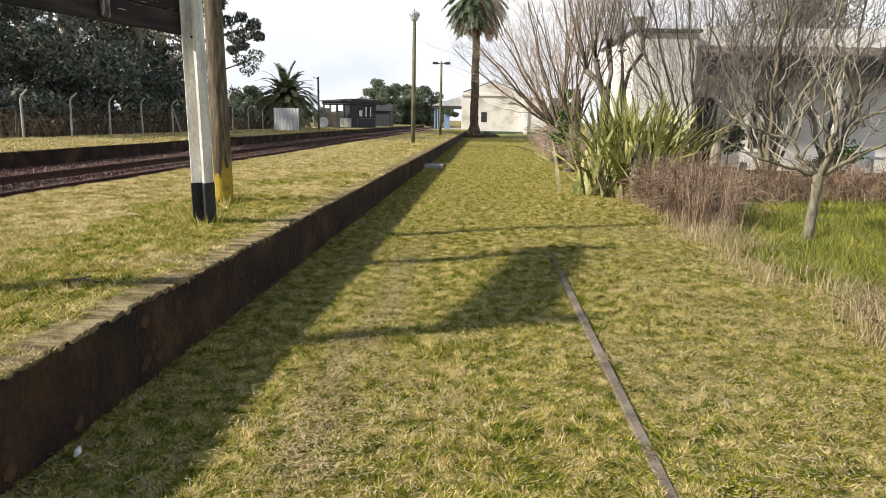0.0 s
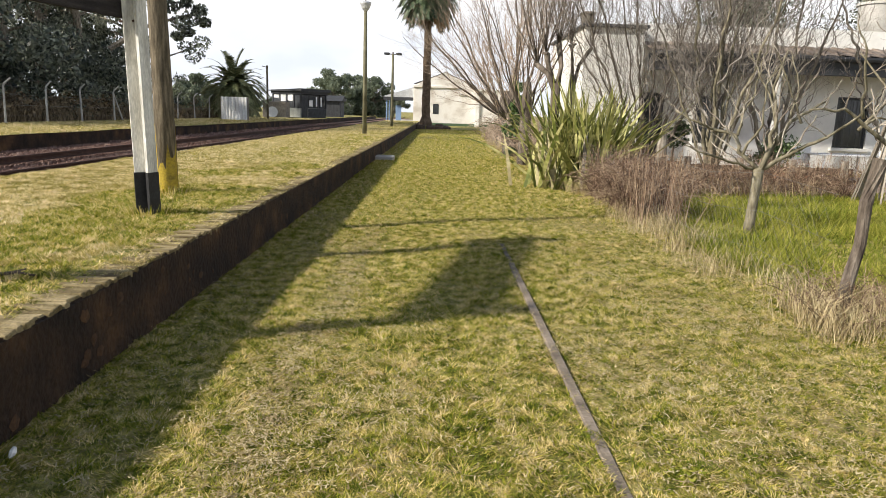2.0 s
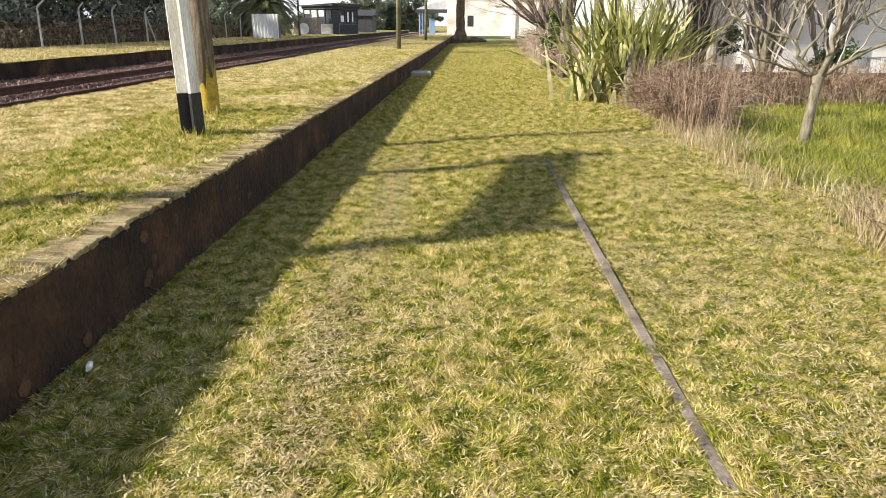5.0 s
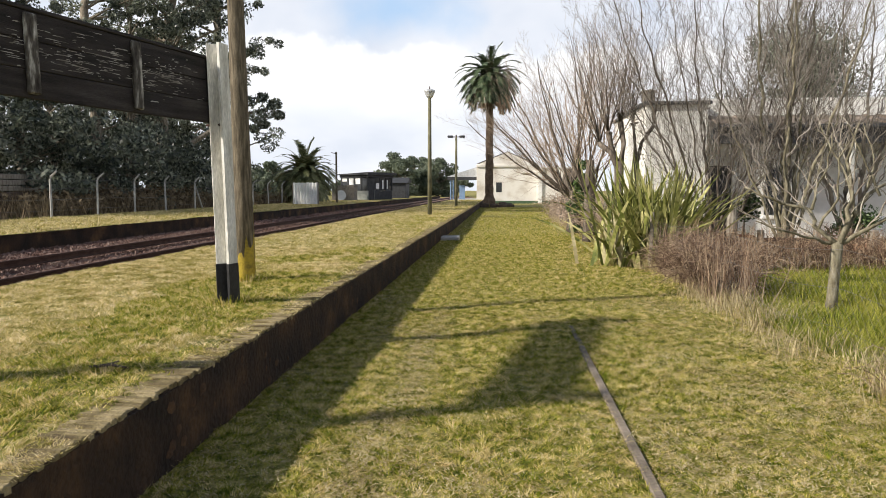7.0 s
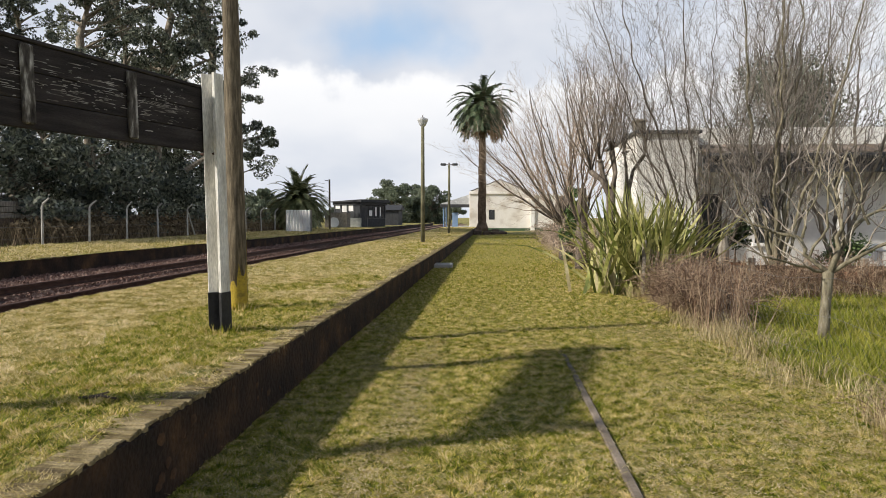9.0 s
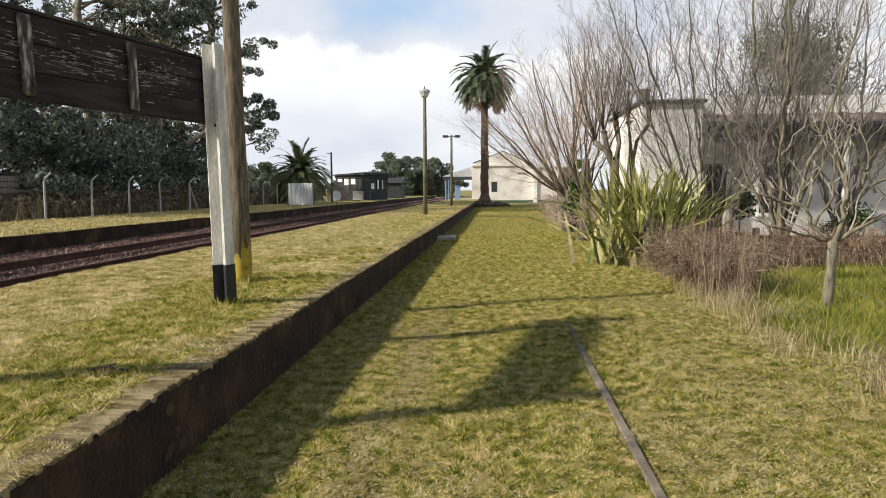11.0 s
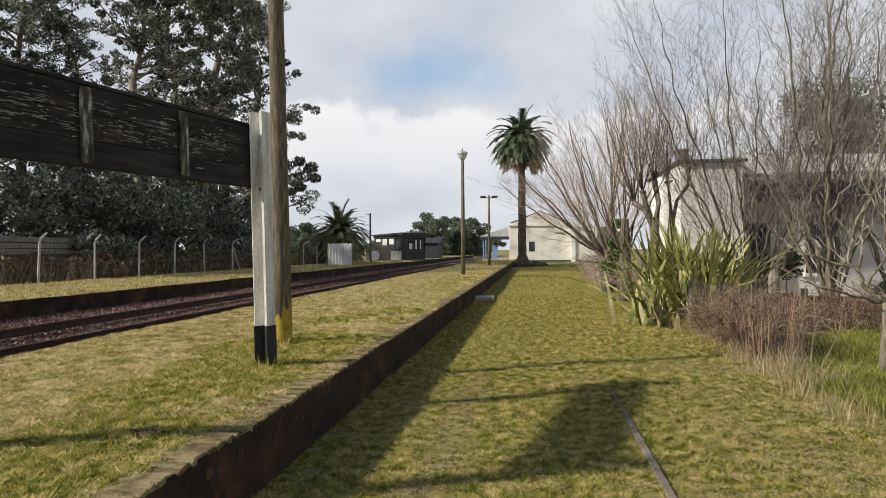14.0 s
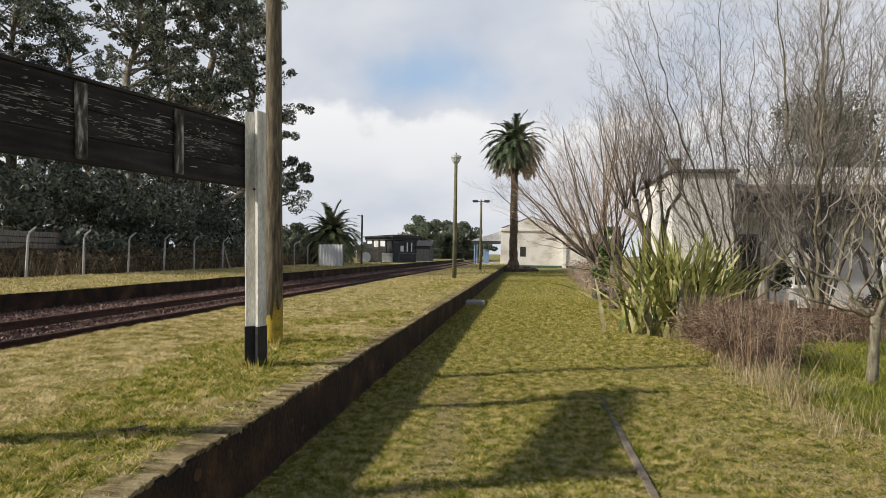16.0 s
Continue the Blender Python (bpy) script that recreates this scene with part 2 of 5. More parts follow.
LEAF_DARK = mat("eucalyptus_leaves", [(0.030, 0.039, 0.028), (0.095, 0.11, 0.076), (0.28, 0.30, 0.22)], 0.35, 3, 0.38, 0, island=0.25, through_light=0.26, spec=0.5)
# distance haze is mixed into this leaf colour: paler, with little contrast
LEAF_FAR = mat("hazed_far_tree_leaves", [(0.13, 0.155, 0.105), (0.16, 0.19, 0.13), (0.20, 0.225, 0.16)], 0.2, 2, 0.8, 0, island=0.08, through_light=0.3)
PALM = mat("palm_fronds", [(0.035, 0.055, 0.028), (0.07, 0.10, 0.05), (0.14, 0.17, 0.095)], 0.8, 6, 0.45, 0, island=0.2, through_light=0.15)
PALM_LIGHT = mat("olive_palm_fronds", [(0.09, 0.105, 0.045), (0.185, 0.20, 0.09), (0.33, 0.325, 0.17)], 0.8, 6, 0.45, 0, island=0.25, through_light=0.2)
PALM_BARK = mat("brown_palm_trunk", [(0.06, 0.04, 0.027), (0.13, 0.09, 0.06), (0.18, 0.13, 0.09)], 3.0, 20, 0.95, 0.6)
PALM_DRY = mat("dry_palm_fronds", [(0.26, 0.16, 0.08), (0.40, 0.27, 0.15)], 0.8, 6, 0.8, 0, island=0.2)
FLAX = mat("flax_leaves", [(0.10, 0.118, 0.025), (0.245, 0.255, 0.070), (0.52, 0.485, 0.215)], 1.5, 12, 0.35, 0, island=0.26, through_light=0.2)
PLASTER = mat("white_lime_plaster", [(0.68, 0.66, 0.61), (0.79, 0.77, 0.73), (0.84, 0.83, 0.80)], 0.7, 8, 0.85, 0.2, vary=(0.95, 1.03))
PLASTER_OLD = mat("flaked_old_plaster", [(0.58, 0.52, 0.45), (0.78, 0.74, 0.68), (0.83, 0.80, 0.76)], 0.8, 8, 0.9, 0.3, vary=(0.93, 1.04))
ROOF = mat("weathered_sheet_roof", [(0.10, 0.075, 0.055), (0.19, 0.15, 0.12), (0.28, 0.235, 0.20)], 1.5, 20, 0.8, 0.3)
DARKWOOD = mat("dark_painted_timber", [(0.03, 0.032, 0.035), (0.06, 0.062, 0.068)], 4.0, 40, 0.7, 0.3)
GREYWOOD = mat("grey_weathered_timber", [(0.13, 0.11, 0.085), (0.24, 0.21, 0.17), (0.33, 0.30, 0.25)], 5.0, 40, 0.95, 0.6, stretch=(3, 3, 0.6))
CONCRETE = mat("grey_concrete", [(0.30, 0.29, 0.26), (0.42, 0.41, 0.38), (0.50, 0.48, 0.45)], 2.0, 30, 0.9, 0.4)
ZINC = mat("galvanised_sheet", [(0.45, 0.46, 0.47), (0.62, 0.63, 0.64)], 2.0, 12, 0.5, 0.1, 0.3)
WIRE = mat("galvanised_wire", [(0.12, 0.11, 0.10), (0.22, 0.21, 0.20)], 8.0, 40, 0.6, 0, 0.3)
PANE = mat("dusty_dark_glass", [(0.02, 0.022, 0.025), (0.05, 0.052, 0.055)], 2.0, 20, 0.12, 0, spec=0.6)
BLUE = mat("blue_painted_steel", [(0.16, 0.25, 0.40), (0.22, 0.32, 0.48)], 3.0, 20, 0.6, 0.1)
GREENPAINT = mat("green_painted_render", [(0.06, 0.10, 0.06), (0.09, 0.14, 0.08)], 3.0, 20, 0.8, 0.2)
TERRACOTTA = mat("terracotta", [(0.25, 0.11, 0.06), (0.36, 0.17, 0.10)], 8.0, 50, 0.9, 0.3)
PLASTIC = mat("white_plastic", [(0.78, 0.78, 0.77), (0.82, 0.82, 0.81)], 4.0, 40, 0.4, 0)
BRICK = mat("old_red_brick", [(0.20, 0.09, 0.055), (0.32, 0.16, 0.10)], 5.0, 50, 0.9, 0.5)
PAVE = mat("brick_paving", [(0.20, 0.15, 0.12), (0.33, 0.26, 0.21)], 2.0, 30, 0.9, 0.5)
IVY = mat("ivy_leaves", [(0.03, 0.05, 0.018), (0.06, 0.10, 0.03), (0.10, 0.15, 0.05)], 2.0, 10, 0.5, 0, island=0.25)


# ---- mesh helpers ----
class Geo:
    """Collects vertices and faces of one mesh."""

    def __init__(self):
        self.v, self.f = [], []

    def add(self, vs, fs):
        k = len(self.v)
        self.v += [tuple(p) for p in vs]
        self.f += [tuple(i + k for i in f) for f in fs]
        return self

    def box(self, x0, x1, y0, y1, z0, z1, c=0.0):
        """A block, its edges chamfered by c."""
        if c <= 0:
            vs = [(x, y, z) for x in (x0, x1) for y in (y0, y1) for z in (z0, z1)]
            return self.add(vs, [(0, 1, 3, 2), (4, 6, 7, 5), (0, 4, 5, 1), (2, 3, 7, 6), (0, 2, 6, 4), (1, 5, 7, 3)])
        bm = bmesh.new()
        bmesh.ops.create_cube(bm, size=1.0)
        for p in bm.verts:
            p.co = ((x0 + x1) / 2 + p.co.x * (x1 - x0), (y0 + y1) / 2 + p.co.y * (y1 - y0), (z0 + z1) / 2 + p.co.z * (z1 - z0))
        bmesh.ops.bevel(bm, geom=bm.edges[:], offset=c, segments=1, affect="EDGES")
        bm.verts.index_update()
        self.add([p.co[:] for p in bm.verts], [[q.index for q in f.verts] for f in bm.faces])
        bm.free()
        return self

    def tube(self, pts, radii, n=6):
        """A round limb along pts."""
        pts = [Vector(p) for p in pts]
        vs, fs = [], []
        for i, p in enumerate(pts):
            d = (pts[min(i + 1, len(pts) - 1)] - pts[max(i - 1, 0)]).normalized()
            a = d.orthogonal().normalized() if abs(d.z) > 0.99 else Vector((0, 0, 1)).cross(d).normalized()
            b = d.cross(a)
            for j in range(n):
                w = 2 * math.pi * j / n
                vs.append(p + (a * math.cos(w) + b * math.sin(w)) * radii[i])
        for i in range(len(pts) - 1):
            for j in range(n):
                k = (j + 1) % n
                fs.append((i * n + j, i * n + k, i * n + n + k, i * n + n + j))
        fs.append(tuple(range(n))[::-1])
        fs.append(tuple((len(pts) - 1) * n + j for j in range(n)))
        return self.add(vs, fs)

    def extrude_y(self, profile, y0, y1, steps=1):
        n = len(profile)
        vs = [(x, y0 + (y1 - y0) * i / steps, z) for i in range(steps + 1) for x, z in profile]
        fs = [(i * n + j, i * n + (j + 1) % n, i * n + n + (j + 1) % n, i * n + n + j) for i in range(steps) for j in range(n)]
        fs += [tuple(range(n))[::-1], tuple(steps * n + j for j in range(n))]
        return self.add(vs, fs)

    def mesh(self, name, smooth=False):
        me = bpy.data.meshes.new(name)
        me.from_pydata(self.v, [], self.f)
        bm = bmesh.new(); bm.from_mesh(me)
        bmesh.ops.recalc_face_normals(bm, faces=bm.faces)
        bm.to_mesh(me); bm.free()
        if smooth:
            me.shade_smooth()
        return me


def tri_mesh(name, tris):
    """A mesh from an array of triangles, n x 3 x 3."""
    n = len(tris)
    me = bpy.data.meshes.new(name)
    me.vertices.add(n * 3); me.loops.add(n * 3); me.polygons.add(n)
    me.vertices.foreach_set("co", np.ascontiguousarray(tris, np.float32).ravel())
    me.loops.foreach_set("vertex_index", np.arange(n * 3, dtype=np.int32))
    me.polygons.foreach_set("loop_start", np.arange(0, n * 3, 3, dtype=np.int32))
    me.update(calc_edges=True)
    return me


def quad_mesh(name, quads):
    """A mesh from an array of quads, n x 4 x 3."""
    n = len(quads)
    me = bpy.data.meshes.new(name)
    me.vertices.add(n * 4); me.loops.add(n * 4); me.polygons.add(n)
    me.vertices.foreach_set("co", np.ascontiguousarray(quads, np.float32).ravel())
    me.loops.foreach_set("vertex_index", np.arange(n * 4, dtype=np.int32))
    me.polygons.foreach_set("loop_start", np.arange(0, n * 4, 4, dtype=np.int32))
    me.update(calc_edges=True)
    return me


def obj(name, data, material, label="", category="", group="", kind=""):
    if isinstance(data, Geo):
        data = data.mesh(name)
    data.materials.append(material)
    return tagged(new(name, data), label, category, group, kind)


def part(name, data, material, parent, label="", smooth=False):
    """One mesh under a thing or a part; its coordinates are its parent's."""
    if isinstance(data, Geo):
        data = data.mesh(name, smooth)
    if not data.materials:
        data.materials.append(material)
    ob = new(name, data)
    ob.parent = parent
    return tagged(ob, label)


def thing(name, at, label, category, group="", rz=0.0, kind=""):
    ob = new(name)
    ob.empty_display_size = 0.2
    ob.matrix_basis = pose(*at, 0, 0, rz)
    return tagged(ob, label, category, group, kind)


rng = np.random.default_rng(7)
HP = 0.49                 # platform above the lower lawn
WX = -1.875                 # back wall of the platform
EX = -5.99                 # its track edge
OX = -12.4                 # edge of the platform across the track
RZ = 0.30                  # rail head
R1, R2 = -7.38, -9.2       # rail centres


def lawn_z(x, y):
    """Gentle unevenness of the lower lawn."""
    return 0.03 * np.sin(x * 1.3 + 0.4 * y) * np.sin(y * 0.5 + 0.7) * np.clip((np.abs(x - WX)) / 1.5, 0, 1) + np.clip((x - 1.5) * 0.02, 0, 0.12)


def leaf_cloud(centres, radii, n, size, slim, droop=0.5):
    """Small leaves round the centres of clumps."""
    k = rng.integers(0, len(centres), n)
    v = rng.normal(0, 1, (n, 3)); v /= np.linalg.norm(v, axis=1)[:, None]
    c = centres[k] + v * (radii[k] * rng.uniform(0.2, 1.0, n) ** 0.5)[:, None] * np.array([1, 1, 0.75])
    a = rng.normal(0, 1, (n, 3)) + np.array([0, 0, -droop]); a /= np.linalg.norm(a, axis=1)[:, None]
    b = np.cross(a, rng.normal(0, 1, (n, 3))); b /= np.linalg.norm(b, axis=1)[:, None]
    s = size * rng.uniform(0.6, 1.4, (n, 1))
    return np.stack([c - a * s, c + b * s * slim, c + a * s, c - b * s * slim], 1)


# ---- ground ----
def sheet(name, xs, ys, zf):
    X, Y = np.meshgrid(xs, ys, indexing="ij")
    Z = zf(X, Y)
    nx, ny = X.shape
    me = bpy.data.meshes.new(name)
    i = np.arange(nx * ny).reshape(nx, ny)
    f = np.stack([i[:-1, :-1], i[1:, :-1], i[1:, 1:], i[:-1, 1:]], -1).reshape(-1, 4)
    me.from_pydata(np.stack([X, Y, Z], -1).reshape(-1, 3).tolist(), [], f.tolist())
    me.shade_smooth()
    return me


def ground_z(X, Y):
    z = np.where(X > WX - 0.1, lawn_z(X, Y), 0.0)
    z = np.where(X < EX, -0.05, z)
    return np.where(np.abs(X) + np.abs(Y) > 90, 0.0, z)


xs = np.concatenate([[-3000, -600, -200, -80, -40], np.arange(-20, -2, 1.5), np.arange(-1.95, 12, 0.3), [16, 24, 40, 80, 200, 600, 3000]])
ys = np.concatenate([[-3000, -300, -60, -20], np.arange(-8, 40, 0.5), np.arange(40, 90, 5), [100, 140, 300, 900, 3000]])
obj("ground", sheet("ground", xs, ys, ground_z), SOIL, "mown winter lawn, patchy green and straw", "ground", kind="structure")


def patchy(x, y, cell, seed):
    """Smooth random values over the ground, 0 to 1, with that many metres to a cell."""
    table = np.random.default_rng(seed).uniform(0, 1, (256, 256))
    u, v = x / cell, y / cell
    i, j = np.floor(u).astype(int), np.floor(v).astype(int)
    a, b = u - i, v - j
    a, b = a * a * (3 - 2 * a), b * b * (3 - 2 * b)
    i, j = i % 255, j % 255
    return (table[i, j] * (1 - a) + table[i + 1, j] * a) * (1 - b) + (table[i, j + 1] * (1 - a) + table[i + 1, j + 1] * a) * b


def blades(n, x0, x1, y0, y1, zf, h, w, dens_pow=1.0, lean=0.5, keep=None):
    """Grass blades, thicker on the near side."""
    x = rng.uniform(x0, x1, n)
    u = rng.uniform(0, 1, n) ** dens_pow
    y = y0 + (y1 - y0) * u
    if keep is not None:
        k = keep(x, y); x, y = x[k], y[k]; n = len(x)
    z = zf(x, y)
    a, b = rng.uniform(0, 2 * np.pi, n), rng.uniform(0, 2 * np.pi, n)
    s = (0.6 + 0.08 * np.clip(y, 0, 60))
    clump = patchy(x, y, 0.075, 3) * 0.6 + patchy(x, y, 0.21, 4) * 0.4
    hh = h * rng.uniform(0.5, 1.2, n) * (0.8 + 0.35 * np.clip(s - 0.6, 0, 1.5)) * (0.25 + 1.7 * clump ** 1.4)
    b = 6.28 * patchy(x, y, 0.13, 5) * 2 + rng.normal(0, 0.9, n)
    ww = w * rng.uniform(0.6, 1.3, n) * s
    ln = hh * lean * rng.uniform(0.3, 2.2, n)
    base = np.stack([x, y, z - 0.004], -1)
    side = np.stack([np.cos(a), np.sin(a), 0 * a], -1) * ww[:, None] / 2
    tip = base + np.stack([np.cos(b) * ln, np.sin(b) * ln, hh], -1)
    return np.stack([base - side, base + side, tip], 1)


def off_rail(x, y):
    return (np.abs(x - 0.868) > 0.034 * patchy(x, y, 0.16, 21) + 0.014) | (y > 8.6 + 0.5 * np.sin(x * 90))


LAWN = np.concatenate([
    blades(420000, -1.88, 3.4, 1.7, 9, lawn_z, 0.030, 0.0095, 1.35, 1.2, keep=off_rail),
    blades(60000, -1.88, 3.4, -4, 1.7, lawn_z, 0.034, 0.014, 1.0, 1.0),
    blades(260000, -1.88, 3.4, 8, 24, lawn_z, 0.030, 0.012, 1.4, 1.0),
    blades(80000, -1.88, 4.0, 22, 66, lawn_z, 0.034, 0.010, 1.4, 1.0)])
obj("lawn_grass", tri_mesh("lawn_grass", LAWN), GRASS, "short mown grass, green with straw tufts", "grass", kind="stuff")
GARDEN = np.concatenate([
    blades(60000, 3.2, 10.5, 4.0, 14.3, lawn_z, 0.10, 0.010, 1.0, 0.7),
    blades(30000, 3.2, 7.0, 4.0, 11.0, lawn_z, 0.17, 0.011, 1.0, 0.6, keep=lambda x, y: np.sin(x * 2.1) * np.sin(y * 1.7 + 1) > -0.1)])
obj("garden_grass", tri_mesh("garden_grass", GARDEN), GRASS_RICH, "lush green garden grass behind the wire fence", "grass", kind="stuff")


def loose(n, x0, x1, y0, y1, zf, keep=None):
    """Short dry stalks lying on the turf."""
    x, y = rng.uniform(x0, x1, n), y0 + (y1 - y0) * rng.uniform(0, 1, n) ** 1.3
    if keep is not None:
        k = keep(x, y); x, y = x[k], y[k]; n = len(x)
    a, ln = rng.uniform(0, 2 * np.pi, n), rng.uniform(0.02, 0.07, n)
    d = np.stack([np.cos(a) * ln, np.sin(a) * ln, rng.uniform(-0.004, 0.012, n)], -1)
    s = np.stack([-np.sin(a), np.cos(a), 0 * a], -1) * 0.0045
    p = np.stack([x, y, zf(x, y) + rng.uniform(0.012, 0.030, n)], -1)
    m = p + d * 0.5 + np.stack([0 * a, 0 * a, rng.uniform(0.0, 0.010, n)], -1) - s * rng.uniform(-3, 3, (n, 1))
    return np.concatenate([np.stack([p - s, p + s, m], 1), np.stack([m - s, m + s, p + d], 1)])


def strawy(x, y):
    """Where the lawn has dried out: a worn line, the side beyond the rail, and patches."""
    worn = np.exp(-((x + 0.75 + 0.05 * np.sin(y * 2)) / 0.14) ** 2) * (y < 9)
    patch = np.clip(np.sin(x * 2.3 + 1.1 * np.sin(y * 1.1)) * np.sin(y * 1.6 + x), 0, 1)
    return off_rail(x, y) & (rng.uniform(0, 1, len(x)) < 0.12 + 0.75 * worn + 0.35 * patch + 0.30 * np.clip(x - 0.9, 0, 1))


obj("loose_straw", tri_mesh("loose_straw", np.concatenate([loose(95000, -1.85, 3.2, 1.7, 10, lawn_z, strawy), loose(30000, -1.85, 3.2, 10, 22, lawn_z, strawy)])), STRAW, "dry stalks scattered over the mown lawn", "straw", kind="stuff")


def tufts(n, blades_each, x0, x1, y0, y1, h, w, spread):
    """Clumps of long dry stalks."""
    cx, cy = rng.uniform(x0, x1, n), rng.uniform(y0, y1, n)
    k = np.repeat(np.arange(n), blades_each)
    x, y = cx[k] + rng.normal(0, spread, len(k)), cy[k] + rng.normal(0, spread, len(k))
    hh = h * rng.uniform(0.4, 1.2, len(k)) * rng.uniform(0.6, 1.2, n)[k]
    a, b = rng.uniform(0, 2 * np.pi, len(k)), rng.uniform(0, 2 * np.pi, len(k))
    base = np.stack([x, y, lawn_z(x, y) - 0.01], -1)
    side = np.stack([np.cos(a), np.sin(a), 0 * a], -1) * w / 2
    mid = base + np.stack([np.cos(b) * hh * 0.18, np.sin(b) * hh * 0.18, hh * 0.6], -1)
    tip = mid + np.stack([np.cos(b) * hh * 0.45, np.sin(b) * hh * 0.45, hh * 0.3], -1)
    return np.concatenate([np.stack([base - side, base + side, mid + side * 0.7], 1), np.stack([base - side, mid + side * 0.7, mid - side * 0.7], 1), np.stack([mid - side * 0.7, mid + side * 0.7, tip], 1)])


DRY = np.concatenate([tufts(52, 45, 2.8, 3.45, 4.6, 15, 0.34, 0.007, 0.13), tufts(60, 40, 2.8, 3.4, 15, 40, 0.4, 0.012, 0.15), tufts(22, 60, 2.9, 3.6, 4.6, 5.4, 0.32, 0.006, 0.12), tufts(50, 30, 3.2, 7.5, 13.2, 14.6, 0.4, 0.009, 0.15)])
obj("dry_stalks", tri_mesh("dry_stalks", DRY), STRAW, "long dry straw stalks along the wire fence", "dry grass", kind="stuff")

# ---- platform ----
platform = thing("platform", (0, 0, 0), "low grassed railway platform with a brick back wall", "platform", kind="structure")
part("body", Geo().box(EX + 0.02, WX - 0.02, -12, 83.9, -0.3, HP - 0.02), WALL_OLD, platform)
part("back_wall", Geo().box(WX - 0.35, WX, -12, 83.9, -0.3, HP - 0.03), WALL_OLD, platform, "brown stained rendered wall, its shade deepened in the colour")
top = np.arange(-12, 84.1, 0.5)
tx = np.array([EX, EX + 0.15, -5.0, -4.4, -3.8, -3.2, -2.6, -2.25, WX - 0.2])


def top_z(X, Y):
    return HP + 0.012 * np.sin(X * 1.7 + Y * 0.6) * np.sin(Y * 0.9) - 0.10 * np.clip((EX + 0.3 - X) / 0.3, 0, 1) ** 2 - 0.015 * np.clip((X - WX + 0.45) / 0.3, 0, 1)


part("turf", sheet("turf", tx, top, top_z), SOIL, platform, "worn turf on the platform")


def greener(x, y):
    """Where the platform's turf stays green: patches near the sign and along the coping."""
    v = patchy(x, y, 0.9, 11) * 0.6 + patchy(x, y, 0.3, 12) * 0.4
    return v + 0.45 * np.exp(-((x + 2.9) / 0.8) ** 2) * (y < 9) - 0.25 * np.clip(-3.4 - x, 0, 1) > 0.62


def sparse(x, y):
    return rng.uniform(0, 1, len(x)) < np.clip((WX - 0.10 - x) / 0.35, 0, 1) + 0.10


P_DRY = np.concatenate([
    blades(260000, EX - 0.03, WX - 0.12, 2.2, 13, top_z, 0.030, 0.011, 1.2, 1.1, keep=lambda x, y: sparse(x, y) & ~greener(x, y)),
    blades(130000, EX - 0.03, WX - 0.12, 12, 80, top_z, 0.032, 0.010, 1.6, 1.0, keep=lambda x, y: ~greener(x, y))])
obj("platform_grass", tri_mesh("platform_grass", P_DRY), GRASS_DRY, "short pale dry grass on the platform", "grass", kind="stuff")
P_GREEN = np.concatenate([
    blades(260000, EX - 0.03, WX - 0.12, 2.2, 13, top_z, 0.036, 0.011, 1.2, 1.0, keep=lambda x, y: sparse(x, y) & greener(x, y)),
    blades(130000, EX - 0.03, WX - 0.12, 12, 80, top_z, 0.036, 0.010, 1.6, 1.0, keep=greener)])
obj("platform_grass", tri_mesh("platform_grass", P_GREEN), GRASS, "greener patches of grass on the platform", "grass", kind="stuff")

# ---- track ----
obj("trackbed", Geo().box(OX + 0.01, EX - 0.01, -12, 160, -0.25, 0.02), BALLAST, "bed of reddish ballast between the platforms", "ballast", kind="structure")
RAIL = [(-0.065, 0.0), (0.065, 0.0), (0.065, 0.012), (0.012, 0.03), (0.010, 0.10), (0.033, 0.115), (0.033, 0.142), (0.024, 0.15), (-0.024, 0.15), (-0.033, 0.142), (-0.033, 0.115), (-0.010, 0.10), (-0.012, 0.03), (-0.065, 0.012)]
for x in (R1, R2):
    r = obj("rail", Geo().extrude_y([(x + a, RZ - 0.15 + b) for a, b in RAIL], -12, 160, 4), RUST, "rusty steel rail spiked to old sleepers", "rail", "running rails")


def stones(n, x0, x1, y0, y1, z, size, power=1.0):
    c = np.stack([rng.uniform(x0, x1, n), y0 + (y1 - y0) * rng.uniform(0, 1, n) ** power, np.full(n, z)], -1)
    s = size * rng.uniform(0.5, 1.2, (n, 1, 1))
    o = np.array([[1, 0, 0], [0, 1, 0], [-1, 0, 0], [0, -1, 0], [0, 0, 1.0]]) + rng.uniform(-0.35, 0.35, (n, 5, 3))
    v = c[:, None] + o * s
    return np.stack([v[:, [i, (i + 1) % 4, 4]] for i in range(4)], 1).reshape(-1, 3, 3)


bal = np.concatenate([stones(16000, OX + 0.1, EX - 0.05, 7, 26, 0.04, 0.05, 1.3), stones(7000, R2 - 0.4, R1 + 0.5, 7, 26, 0.07, 0.05, 1.3), stones(7000, OX + 0.1, EX - 0.05, 26, 70, 0.05, 0.07, 1.5)])
obj("ballast_stones", tri_mesh("ballast_stones", bal), BALLAST, "loose rust-stained ballast stones", "ballast", kind="stuff")
sl = Geo().box(R2 - 0.55, R1 + 0.55, -0.12, 0.12, -0.05, 0.07, 0.01).mesh("sleeper")
sl.materials.append(SLEEPER)
for i in range(90):
    s = tagged(new("sleeper", sl), "dark old timber sleeper bedded in ballast", "sleeper", "sleepers under the rails")
    s.matrix_basis = pose(0, 5 + i * 0.68, 0, 0, 0, random.uniform(-1, 1))

